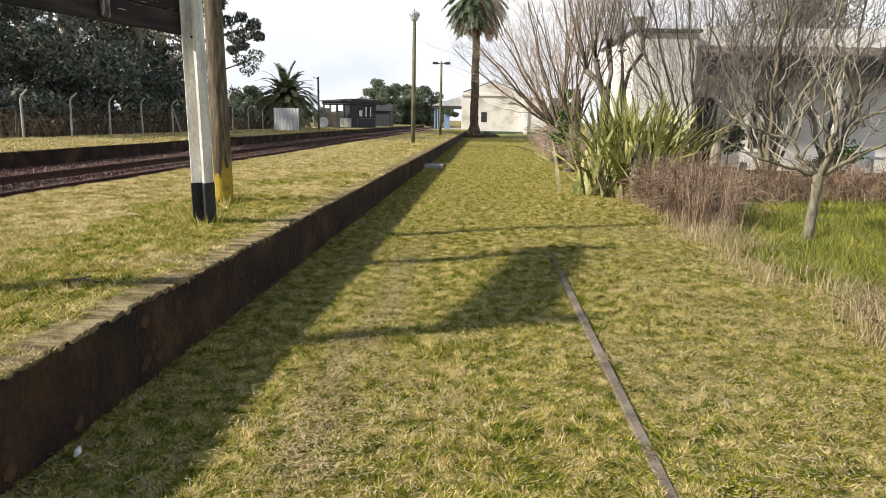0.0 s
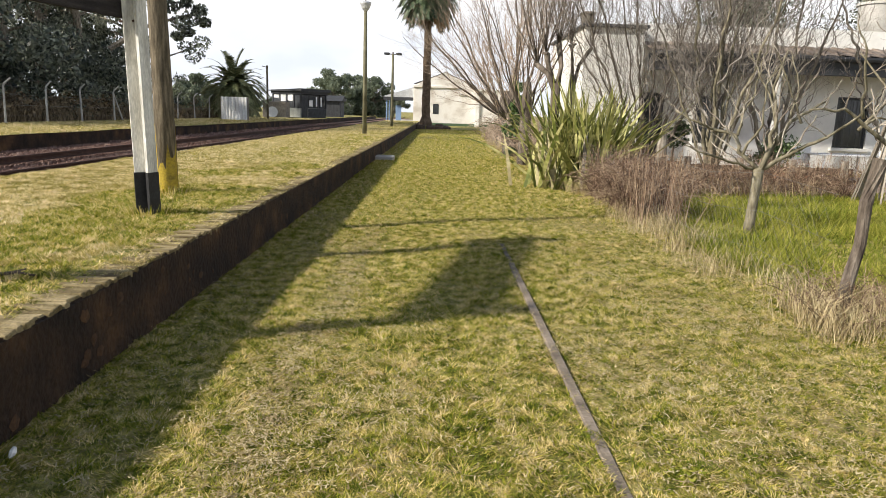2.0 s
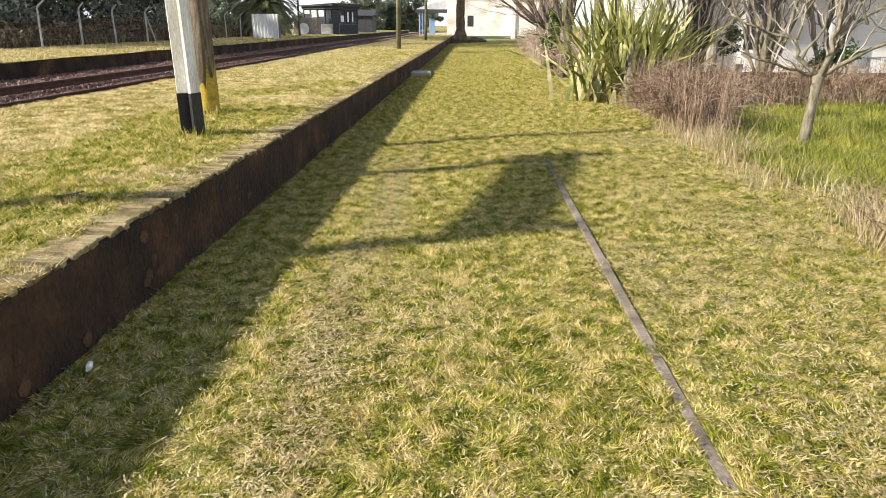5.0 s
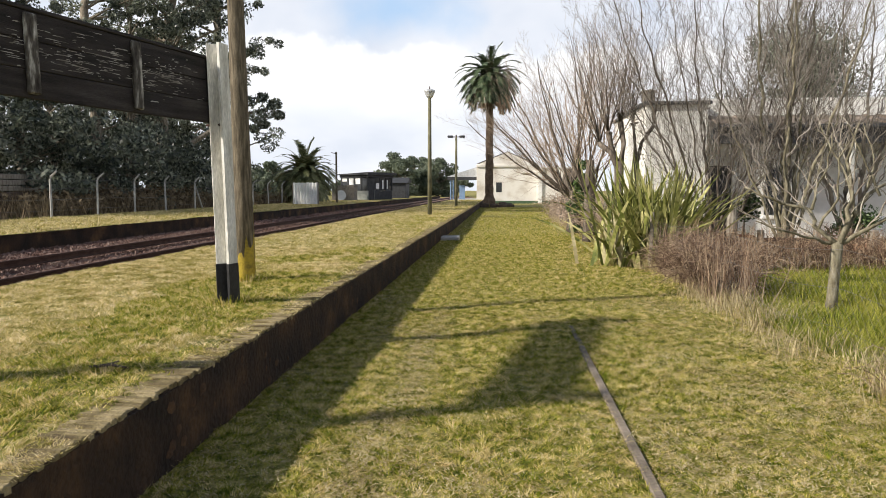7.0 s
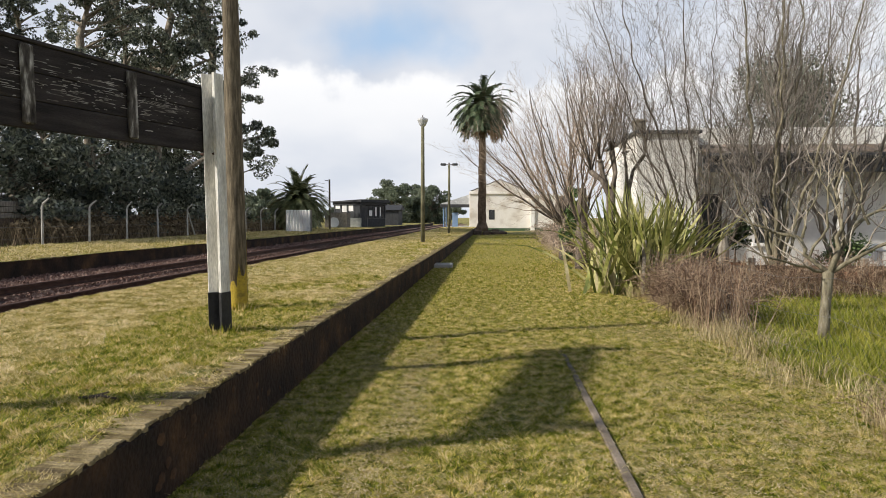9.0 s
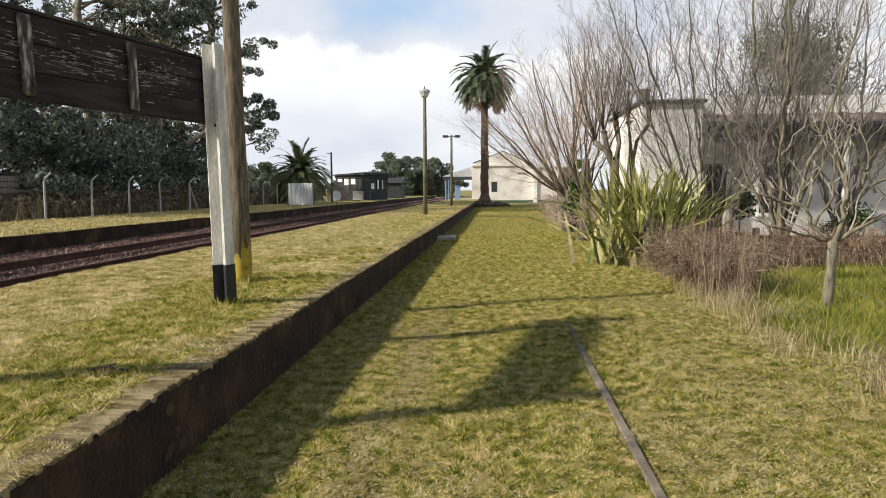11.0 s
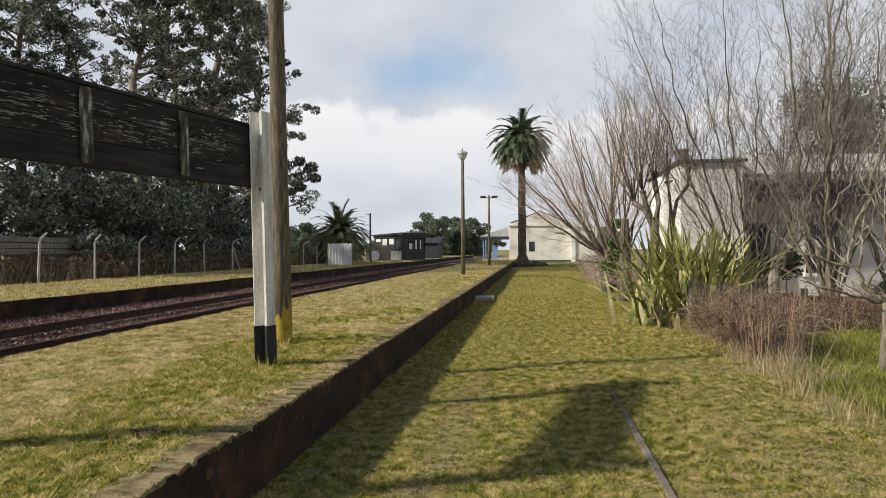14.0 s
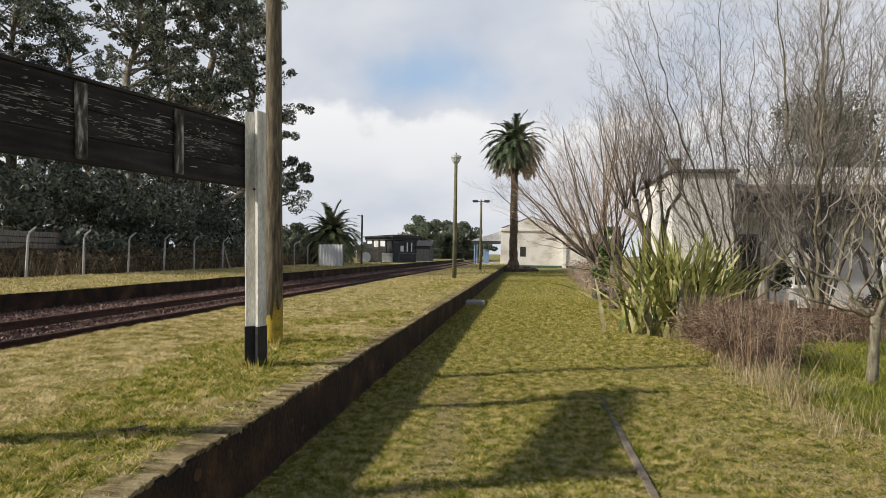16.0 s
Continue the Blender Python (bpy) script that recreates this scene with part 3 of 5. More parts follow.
# ---- platform across the track ----
F_GRASS = blades(90000, -18.3, OX - 0.02, 10, 70, lambda x, y: np.full(len(x), HP), 0.05, 0.02, 1.2, 0.9)
obj("platform_grass", tri_mesh("platform_grass", F_GRASS), GRASS_DRY, "dry grass on the platform across the track", "grass", kind="stuff")
far_platform = thing("platform", (0, 0, 0), "second low platform with dry grass and a dark wall", "platform", kind="structure")
part("body", Geo().box(-60, OX, -12, 140, -0.2, HP - 0.005, 0.02), WALL_OLD, far_platform)
part("turf", sheet("turf", np.array([-60, -40, -25, -20, -18, -16, -14, -12.5, OX + 0.03]), np.arange(-12, 140.1, 3.0), lambda X, Y: HP + 0.03 * np.sin(X + Y)), SOIL, far_platform, "dry turf")

# ---- station sign ----
P1, P2 = (-2.712, 6.533), (-3.474, 3.54)
run = Vector((P2[0] - P1[0], P2[1] - P1[1], 0))
sign = thing("station_sign", (P1[0], P1[1], HP), "dark peeled timber name board between black and white posts", "sign", rz=math.degrees(math.atan2(run.y, run.x)))
L = run.length
sign.matrix_basis = Matrix.Translation((P1[0], P1[1], HP)) @ pose(0, 0, 0, 0, -1.2, 0) @ pose(0, 0, 0, 0, 0, math.degrees(math.atan2(run.y, run.x)))


def channel(g, x, z0, z1, w=0.16, d=0.14):
    """A post with a deep V-shaped hollow in its face."""
    prof = [(-d / 2, -w / 2), (-d / 2, w / 2), (d / 2, w / 2), (d / 2, w / 2 - 0.028), (-0.022, 0.008), (d / 2, -w / 2 + 0.012), (d / 2 - 0.01, -w / 2)]
    vs = [(x + a, b, z) for z in (z0, z1) for a, b in prof]
    n = len(prof)
    return g.add(vs, [(j, (j + 1) % n, n + (j + 1) % n, n + j) for j in range(n)] + [tuple(range(n))[::-1], tuple(n + j for j in range(n))])


for x in (0.0, L):
    post = part("post", channel(Geo(), x, 0.40, 2.56), WHITE, sign, "white painted post with a hollow face")
    part("foot_band", channel(Geo(), x, -0.15, 0.40, 0.166, 0.156), BLACK, post, "black painted post foot")
for i in range(3):
    part("plank", Geo().box(-0.20, L + 0.18, -0.135, -0.098, 1.80 + i * 0.207, 2.003 + i * 0.207, 0.006), BOARD, sign)
part("top_rail", Geo().box(-0.22, L + 0.2, -0.15, -0.085, 2.421, 2.45, 0.006), BOARD, sign)
for x in (0.98, 1.98):
    part("batten", Geo().box(x - 0.05, x + 0.05, -0.097, -0.06, 1.83, 2.40, 0.01), PEEL_DARK, sign, "batten with flaking white paint")
flakes = Geo()
for i in range(420):
    x = random.choice((random.gauss(0.62, 0.22), random.gauss(1.45, 0.25), random.gauss(2.5, 0.28), random.uniform(0.2, L - 0.2)))
    z = 2.14 + random.choice((random.gauss(0.0, 0.07), random.gauss(0.08, 0.10)))
    if 1.83 < z < 2.40 and 0.05 < x < L - 0.1:
        w, h = random.choice((random.uniform(0.012, 0.05), random.uniform(0.04, 0.15))), random.uniform(0.002, 0.008)
        flakes.add([(x, -0.0955, z), (x + w, -0.0955, z + random.uniform(-0.004, 0.004)), (x + w * 0.8, -0.0955, z + h), (x + w * 0.15, -0.0955, z + h * 1.2)], [(0, 1, 2, 3)])
tagged(part("paint_remnant", flakes, PEEL, sign, "scattered flakes of old pale paint"), kind="stuff")
part("bolt", Geo().tube([(0.0, -0.16, 1.78), (0.0, 0.06, 1.78)], [0.012, 0.012], 8), RUST, sign)

# ---- timber pole ----
pole = thing("telegraph_pole", (-3.159, 8.172, HP), "tall round timber pole with yellow lichen at its foot", "pole")
part("shaft", Geo().tube([(0, 0, -0.2), (-0.01, 0, 1), (-0.03, 0, 2.2), (-0.05, 0, 3.5), (-0.08, 0, 5), (-0.12, 0, 8.5)], [0.120, 0.112, 0.104, 0.098, 0.094, 0.080], 24), POLE, pole, smooth=True)
LICHEN = mat("yellow_lichen", [(0.20, 0.15, 0.035), (0.40, 0.29, 0.035), (0.24, 0.185, 0.06)], 9.0, 50, 0.95, 0.6)
crust = Geo()
ring = [(math.cos(6.2832 * j / 24), math.sin(6.2832 * j / 24)) for j in range(24)]
high = [random.uniform(0.2, 0.95) for j in range(24)]
crust.add([(0.122 * a, 0.122 * b, -0.02) for a, b in ring] + [(0.1165 * a - 0.006, 0.1165 * b, h) for (a, b), h in zip(ring, high)], [(j, (j + 1) % 24, 24 + (j + 1) % 24, 24 + j) for j in range(24)])
part("lichen_crust", crust, LICHEN, pole, "yellow lichen creeping up from the foot", smooth=True)
foot = []
for cx, cy, n in ((P1[0], P1[1], 260), (P2[0], P2[1], 260), (-3.159, 8.172, 260)):
    a, rr = rng.uniform(0, 2 * np.pi, n), rng.uniform(0.09, 0.26, n)
    x, y = cx + np.cos(a) * rr, cy + np.sin(a) * rr
    b, h = rng.uniform(0, 2 * np.pi, n), rng.uniform(0.05, 0.16, n)
    base = np.stack([x, y, np.full(n, HP - 0.01)], -1)
    side = np.stack([np.cos(b), np.sin(b), 0 * b], -1) * 0.005
    foot.append(np.stack([base - side, base + side, base + np.stack([np.cos(a) * h * 0.5, np.sin(a) * h * 0.5, h], -1)], 1))
obj("grass_tuft", tri_mesh("grass_tuft", np.concatenate(foot)), GRASS, "longer grass round the feet of the posts", "grass", kind="stuff")

# ---- buried siding rail, slab, litter ----
SX = 0.868
obj("rail", Geo().extrude_y([(SX - 0.032, -0.1), (SX + 0.032, -0.1), (SX + 0.032, 0.02), (SX + 0.023, 0.027), (SX - 0.023, 0.027), (SX - 0.032, 0.02)], 0.5, 9.3, 8), DUSTY, "old dusty siding rail sunk in the grass", "rail")
wc = np.stack([rng.normal(1.14, 0.06, 16), rng.normal(2.78, 0.06, 16), rng.uniform(0.005, 0.03, 16)], -1)
obj("weed", quad_mesh("weed", leaf_cloud(wc, np.full(16, 0.035), 420, 0.014, 0.45, 0)), GRASS_RICH, "dark green weed beside the buried rail", "weed", kind="stuff")
obj("stone_slab", Geo().box(-1.95, -1.3, 21.6, 22.5, -0.05, 0.13, 0.03), CONCRETE, "low concrete slab against the platform wall", "slab")
obj("litter", Geo().tube([(-1.77, 2.76, 0.0), (-1.76, 2.77, 0.025), (-1.755, 2.775, 0.045)], [0.010, 0.016, 0.008], 7), PLASTIC, "crumpled white scrap lying in the grass", "litter")
st = thing("stick", (-2.55, 3.95, HP + 0.02), "dead dark twig lying on the platform grass", "stick")
part("twig", Geo().tube([(0, 0, 0), (0.12, 0.02, 0.015), (0.25, 0.01, 0.0)], [0.012, 0.01, 0.006], 6), SLEEPER, st)
part("twig", Geo().tube([(0.08, 0.0, 0.01), (0.14, 0.09, 0.02)], [0.008, 0.005], 6), SLEEPER, st)


# ---- station lamps ----
def lamp_post(at, h, heads, label):
    t = thing("street_lamp", at, label, "lamp post", "lamps along the platform")
    part("pole", Geo().tube([(0, 0, -0.15), (0, 0, h * 0.5), (0, 0, h)], [0.105, 0.09, 0.075], 14), LAMP_POLE, t, smooth=True)
    if heads == 1:
        g = Geo().tube([(0, 0, h - 0.02), (0, 0, h + 0.07), (0, 0, h + 0.28), (0, 0, h + 0.34), (0, 0, h + 0.40)], [0.08, 0.16, 0.25, 0.25, 0.12], 16)
        head = part("shade", g, ZINC, t, "grey metal lantern bowl", smooth=False)
        part("finial", Geo().tube([(0, 0, h + 0.40), (0, 0, h + 0.52)], [0.03, 0.015], 8), RUST, head)
    else:
        part("crossarm", Geo().tube([(-0.38, 0, h - 0.02), (0.38, 0, h - 0.02)], [0.03, 0.03], 8), RUST, t)
        for x in (-0.42, 0.42):
            part("floodlight", Geo().box(x - 0.2, x + 0.2, -0.16, 0.16, h - 0.08, h + 0.08, 0.04), DARKWOOD, t, "dark floodlight housing")
        part("cap", Geo().tube([(0, 0, h), (0, 0, h + 0.12)], [0.05, 0.05], 8), RUST, t)


lamp_post((-3.24, 31.25, HP), 5.35, 1, "tall timber lamp post with a single lantern")
lamp_post((-3.14, 48.6, HP), 4.95, 2, "timber lamp post with two floodlights on a crossarm")


# ---- branching trees ----
def grow(g, p, d, length, r, depth, levels, rnd, turn=0.0):
    """A wavy limb that carries its side shoots all along; one entry of levels for each order of branching."""
    kids, share, spread, amp, wave, up, tip = levels[depth]
    step = wave / 5 if depth else wave / 4
    k = max(3, min(40, int(length / step)))
    side = d.orthogonal().normalized()
    other = d.cross(side)
    ph, ph2 = rnd.uniform(0, 6.28), rnd.uniform(0, 6.28)
    pts, rad, c = [p.copy()], [r], p.copy()
    for i in range(1, k + 1):
        d = (d + Vector((rnd.gauss(0, 0.03), rnd.gauss(0, 0.03), up / k))).normalized()
        c = c + d * (length / k)
        u = length * i / k / wave * 6.28
        swing = amp * min(1.0, i / 3)
        pts.append(c + side * (math.sin(u + ph) * swing) + other * (math.sin(u * 0.83 + ph2) * swing))
        rad.append(r * (1 - (1 - tip) * i / k))
    g[min(depth, 2)].tube(pts, rad, (8, 5, 3, 3)[min(depth, 3)])
    if depth + 1 < len(levels):
        n = max(1, int(kids * rnd.uniform(0.8, 1.2)))
        for j in range(n):
            f = 0.12 + 0.86 * (j + rnd.random()) / n
            i = min(k - 1, int(f * k))
            dd = (pts[i + 1] - pts[i]).normalized()
            a = turn + j * 2.4 + rnd.uniform(-0.5, 0.5)
            e1 = dd.orthogonal().normalized()
            out = e1 * math.cos(a) + dd.cross(e1) * math.sin(a)
            way = (dd + out * spread * rnd.uniform(0.6, 1.3)).normalized()
            grow(g, pts[i], way, length * rnd.uniform(*share) * (1.1 - 0.55 * f), max(0.0026, rad[i] * rnd.uniform(0.28, 0.46)), depth + 1, levels, rnd, a)


def tree_parts(t, low, g, bark, twig):
    part("trunk", low, bark, t, smooth=True)
    for name, geo, material in (("limb", g[0], bark), ("branch", g[1], twig), ("twig", g[2], twig)):
        if geo.v:
            tagged(part(name, geo, material, t, smooth=name == "limb"), kind="" if name == "limb" else "stuff")
    return t


def stemmed_tree(at, label, seed, stems, levels, bark, twig, butt=0.25, stub=0.3):
    """Several stems (heading, lean, length, radius) out of one low butt."""
    rnd = random.Random(seed)
    t = thing("tree", at, label, "tree", "bare garden trees")
    g, low = [Geo(), Geo(), Geo()], Geo()
    low.tube([(0, 0, -0.2), (0, 0, stub * 0.3), (0, 0, stub), (0, 0, stub * 1.25)], [butt * 1.3, butt * 1.1, butt * 0.95, butt * 0.6], 12)
    for az, lean, length, r in stems:
        w = Vector((math.cos(radians(az)) * lean, math.sin(radians(az)) * lean, 1)).normalized()
        start = Vector((w.x * butt * 1.0, w.y * butt * 1.0, stub * 0.7))
        grow(g, start, w, length, r, 0, levels, rnd, rnd.uniform(0, 6))
    return tree_parts(t, low, g, bark, twig)


def pollard(at, label, seed, trunk, r, heads, shoots, length, levels, bark, twig, fan=0.55, lean=(0, 0)):
    """A short trunk whose arms end in knobbly heads full of long shoots."""
    rnd = random.Random(seed)
    t = thing("tree", at, label, "tree", "bare garden trees")
    g, low = [Geo(), Geo(), Geo()], Geo()
    top = Vector((lean[0], lean[1], trunk))
    low.tube([(0, 0, -0.2), top * 0.3 + Vector((0.03, 0, 0)), top * 0.7, top], [r * 1.4, r * 1.05, r * 0.95, r * 0.9], 12)
    for hx, hy, hz in heads:
        h = Vector((hx, hy, hz))
        m = top.lerp(h, 0.5) + Vector((rnd.gauss(0, 0.06), rnd.gauss(0, 0.06), rnd.gauss(0, 0.05)))
        q = top * 0.9
        low.tube([q, q.lerp(m, 0.5), m, h, h + (h - m).normalized() * r * 0.5], [r * 0.7, r * 0.58, r * 0.5, r * 0.62, r * 0.3], 9)
        for _ in range(5):
            o = Vector((rnd.gauss(0, r * 0.5), rnd.gauss(0, r * 0.5), rnd.gauss(0, r * 0.4)))
            low.tube([h, h + o * 0.7, h + o], [r * 0.42, r * 0.36, r * 0.12], 6)
        for s in range(shoots):
            a = s * 2.4 + rnd.uniform(-0.4, 0.4)
            f = fan * math.sqrt((s + 0.5) / shoots) * rnd.uniform(0.7, 1.3)
            w = (Vector((math.cos(a) * f, math.sin(a) * f, 1)) + (h - top).normalized() * 0.35).normalized()
            grow(g, h + w * r * 0.4, w, length * rnd.uniform(0.6, 1.1), r * rnd.uniform(0.10, 0.17), 0, levels, rnd, a)
    return tree_parts(t, low, g, bark, twig)


# kids, share of the parent's length, spread, waviness, wave length, pull upwards, tip
CORKSCREW = [(17, (0.30, 0.52), 0.48, 0.030, 0.95, 0.12, 0.14), (8, (0.34, 0.60), 0.60, 0.032, 0.42, 0.42, 0.30), (4, (0.35, 0.60), 0.75, 0.016, 0.22, 0.4, 0.5), (0, (0, 0), 0, 0.010, 0.16, 0.3, 0.6)]
WHIPS = [(8, (0.35, 0.60), 0.5, 0.022, 1.1, 0.25, 0.22), (5, (0.3, 0.55), 0.6, 0.012, 0.5, 0.3, 0.4), (0, (0, 0), 0, 0.008, 0.3, 0.2, 0.5)]
ARCHING = [(13, (0.32, 0.60), 0.6, 0.030, 1.8, 0.35, 0.14), (8, (0.3, 0.6), 0.65, 0.022, 0.8, 0.35, 0.3), (4, (0.3, 0.6), 0.7, 0.012, 0.4, 0.2, 0.5), (0, (0, 0), 0, 0.008, 0.3, 0.1, 0.5)]
SPURS = [(7, (0.28, 0.5), 0.8, 0.02, 0.5, 0.2, 0.3), (4, (0.3, 0.5), 0.8, 0.012, 0.3, 0.2, 0.5), (0, (0, 0), 0, 0.006, 0.2, 0.1, 0.6)]

pollard((2.98, 17.3, 0.05), "leafless pollarded tree with knobbly dark heads by the white wall", 11, 2.3, 0.12, [(-0.28, 0.0, 3.0), (0.05, 0.25, 3.25), (-0.45, 0.3, 2.75)], 10, 2.75, WHIPS, BARK_DARK, TWIG_BROWN, 0.55)
pollard((3.45, 17.6, 0.05), "thin dark pollard with two arms before the white wall", 24, 2.45, 0.085, [(-0.10, 0.0, 3.25), (0.42, 0.1, 3.2)], 8, 2.2, WHIPS, BARK_DARK, TWIG_BROWN, 0.4)
stemmed_tree((5.12, 16.6, 0.12), "leafless corkscrew willow with dark stems fanning out in a V", 12,
             [(180, 0.46, 7.2, 0.036), (165, 0.30, 7.8, 0.038), (200, 0.18, 7.6, 0.034), (150, 0.62, 6.0, 0.030), (20, 0.42, 5.6, 0.040), (0, 0.72, 3.8, 0.046), (60, 0.3, 6.2, 0.034), (270, 0.25, 6.2, 0.032), (90, 0.4, 5.8, 0.034), (215, 0.42, 5.8, 0.030), (185, 0.58, 5.2, 0.028), (10, 0.22, 6.6, 0.034), (330, 0.48, 4.8, 0.030)],
             CORKSCREW, BARK_DARK, TWIG_GREY, 0.20, 0.45)
stemmed_tree((6.35, 15.6, 0.14), "tall leafless corkscrew willow with pale greenish trunks", 13,
             [(180, 0.20, 7.2, 0.058), (200, 0.04, 7.6, 0.066), (0, 0.06, 7.6, 0.072), (330, 0.22, 7.2, 0.048), (40, 0.32, 6.8, 0.040), (110, 0.25, 7.0, 0.042), (165, 0.36, 5.6, 0.036), (10, 0.40, 6.4, 0.036), (250, 0.16, 7.2, 0.042), (20, 0.14, 7.6, 0.05)],
             CORKSCREW, BARK_PALE, TWIG_GREY, 0.24, 0.3)
stemmed_tree((8.5, 17.3, 0.14), "leafless tree with grey wavy stems beside the verandah", 14,
             [(180, 0.35, 6.2, 0.06), (20, 0.30, 6.6, 0.06), (80, 0.2, 7.0, 0.07), (300, 0.35, 5.6, 0.05)], CORKSCREW, BARK, TWIG_GREY, 0.18, 0.4)
stemmed_tree((11.4, 17.0, 0.14), "leafless tree with grey limbs in front of the verandah", 15,
             [(170, 0.45, 4.6, 0.06), (40, 0.4, 5.2, 0.06), (280, 0.5, 4.2, 0.05)], CORKSCREW[1:], BARK, TWIG_GREY, 0.14, 0.7)
stemmed_tree((2.85, 25.5, 0.05), "old leafless tree with rust-brown whips and ivy on its trunk", 18,
             [(180, 0.75, 4.8, 0.058), (140, 0.45, 5.6, 0.064), (20, 0.35, 6.0, 0.058), (80, 0.3, 5.8, 0.058), (250, 0.3, 5.8, 0.052), (320, 0.7, 4.4, 0.048), (195, 1.3, 4.2, 0.050), (225, 0.55, 5.0, 0.045)], ARCHING, BARK_DARK, TWIG_RED, 0.30, 1.9)
stemmed_tree((2.75, 21.0, 0.05), "leafless tree with many upright brown whips", 19,
             [(180, 0.4, 4.4, 0.034), (100, 0.3, 4.6, 0.034), (20, 0.3, 4.7, 0.034), (270, 0.35, 4.3, 0.030), (220, 0.7, 3.8, 0.030), (150, 0.55, 4.2, 0.030), (320, 0.5, 4.2, 0.030), (60, 0.15, 4.8, 0.034)], WHIPS, BARK_DARK, TWIG_RED, 0.17, 2.0)
stemmed_tree((3.3, 33.0, 0.05), "large leafless tree with boughs reaching over the lawn", 20,
             [(180, 1.2, 6.2, 0.075), (170, 0.6, 6.4, 0.08), (60, 0.4, 6.8, 0.08), (300, 0.5, 6.2, 0.07), (200, 2.2, 5.8, 0.06), (120, 0.8, 6.0, 0.07)], ARCHING, BARK_DARK, TWIG_RED, 0.34, 2.1)


def fruit_tree(at, label, seed, trunk, r, limbs):
    """A young trunk that forks low into crooked spreading limbs."""
    rnd = random.Random(seed)
    t = thing("tree", at, label, "tree", "bare garden trees")
    g, low = [Geo(), Geo(), Geo()], Geo()
    low.tube([(-0.04, 0, -0.15), (-0.03, 0, trunk * 0.2), (-0.01, 0.01, trunk * 0.6), (0, 0, trunk), (0, 0, trunk + 0.04)], [r * 1.25, r * 1.02, r * 0.93, r * 1.05, r * 0.6], 12)
    for thick, swing, line in limbs:
        pts = [Vector((x, swing * math.hypot(x, z) + rnd.gauss(0, 0.03), trunk + z)) for x, z in line]
        fine = []
        for a, b in zip(pts, pts[1:]):
            for i in range(3):
                fine.append(a.lerp(b, i / 3) + Vector((rnd.gauss(0, 0.010), rnd.gauss(0, 0.012), rnd.gauss(0, 0.010))))
        fine.append(pts[-1])
        n = len(fine)
        rad = [thick * 0.82 * (1 - 0.68 * i / (n - 1)) for i in range(n)]
        g[0].tube(fine, rad, 7)
        for i in range(2, n):
            if rnd.random() < 0.5:
                dd = (fine[i] - fine[i - 1]).normalized()
                w = (dd * 0.6 + Vector((rnd.gauss(0, 0.6), rnd.gauss(0, 0.7), rnd.uniform(0.1, 0.9)))).normalized()
                grow(g, fine[i], w, rnd.uniform(0.25, 0.75), rad[i] * 0.5, 1, SPURS, rnd, rnd.uniform(0, 6))
    return tree_parts(t, low, g, BARK_PALE, TWIG)


fruit_tree((4.40, 9.15, 0.06), "young leafless fruit tree with a pale trunk and crooked limbs", 16, 0.86, 0.068, [
    (0.040, 0.2, [(0, 0), (-0.24, 0.22), (-0.32, 0.45), (-0.64, 0.54), (-0.86, 0.62), (-1.10, 0.75)]),
    (0.030, -0.3, [(-0.02, 0), (-0.25, 0.05), (-0.50, 0.13), (-0.86, 0.20), (-1.15, 0.32)]),
    (0.026, 0.0, [(-0.32, 0.45), (-0.30, 0.70), (-0.17, 1.0), (-0.15, 1.42)]),
    (0.048, 0.1, [(0, 0), (0.13, 0.35), (0.20, 0.70), (0.15, 1.1), (0.30, 1.6)]),
    (0.046, 0.35, [(0, 0), (0.25, 0.35), (0.50, 0.65), (0.75, 0.80), (1.05, 0.95)]),
    (0.040, -0.25, [(0.03, 0), (0.30, 0.20), (0.60, 0.40), (0.95, 0.65), (1.15, 0.95)]),
    (0.026, 0.3, [(0.25, 0.35), (0.20, 0.9), (0.05, 1.25), (-0.05, 1.6)]),
    (0.024, -0.2, [(-0.24, 0.22), (-0.10, 0.6), (-0.12, 1.1), (0.0, 1.4)]),
    (0.024, 0.0, [(0.50, 0.65), (0.35, 1.0), (0.05, 1.55)]),
    (0.022, 0.5, [(0.55, 0.70), (0.75, 1.15), (0.70, 1.65)])])
fruit_tree((6.5, 8.9, 0.1), "leafless fruit tree with thick grey spreading limbs", 17, 0.95, 0.085, [
    (0.050, -0.1, [(0, 0), (-0.45, 0.15), (-0.85, 0.45), (-1.25, 0.70), (-1.75, 0.68)]),
    (0.030, 0.2, [(-0.85, 0.45), (-0.62, 0.72), (-0.45, 0.95), (-0.40, 1.35)]),
    (0.028, -0.2, [(-1.10, 0.60), (-1.15, 0.95), (-1.30, 1.40), (-1.45, 1.70)]),
    (0.026, 0.0, [(-0.95, 0.52), (-0.72, 0.60), (-0.40, 0.62)]),
    (0.050, 0.3, [(0, 0), (0.10, 0.5), (-0.05, 1.0), (-0.15, 1.5), (-0.05, 1.9)]),
    (0.045, -0.2, [(0, 0), (0.4, 0.4), (0.7, 0.9), (1.1, 1.3)]),
    (0.035, 0.5, [(0.1, 0.5), (-0.30, 0.95), (-0.60, 1.5)])])


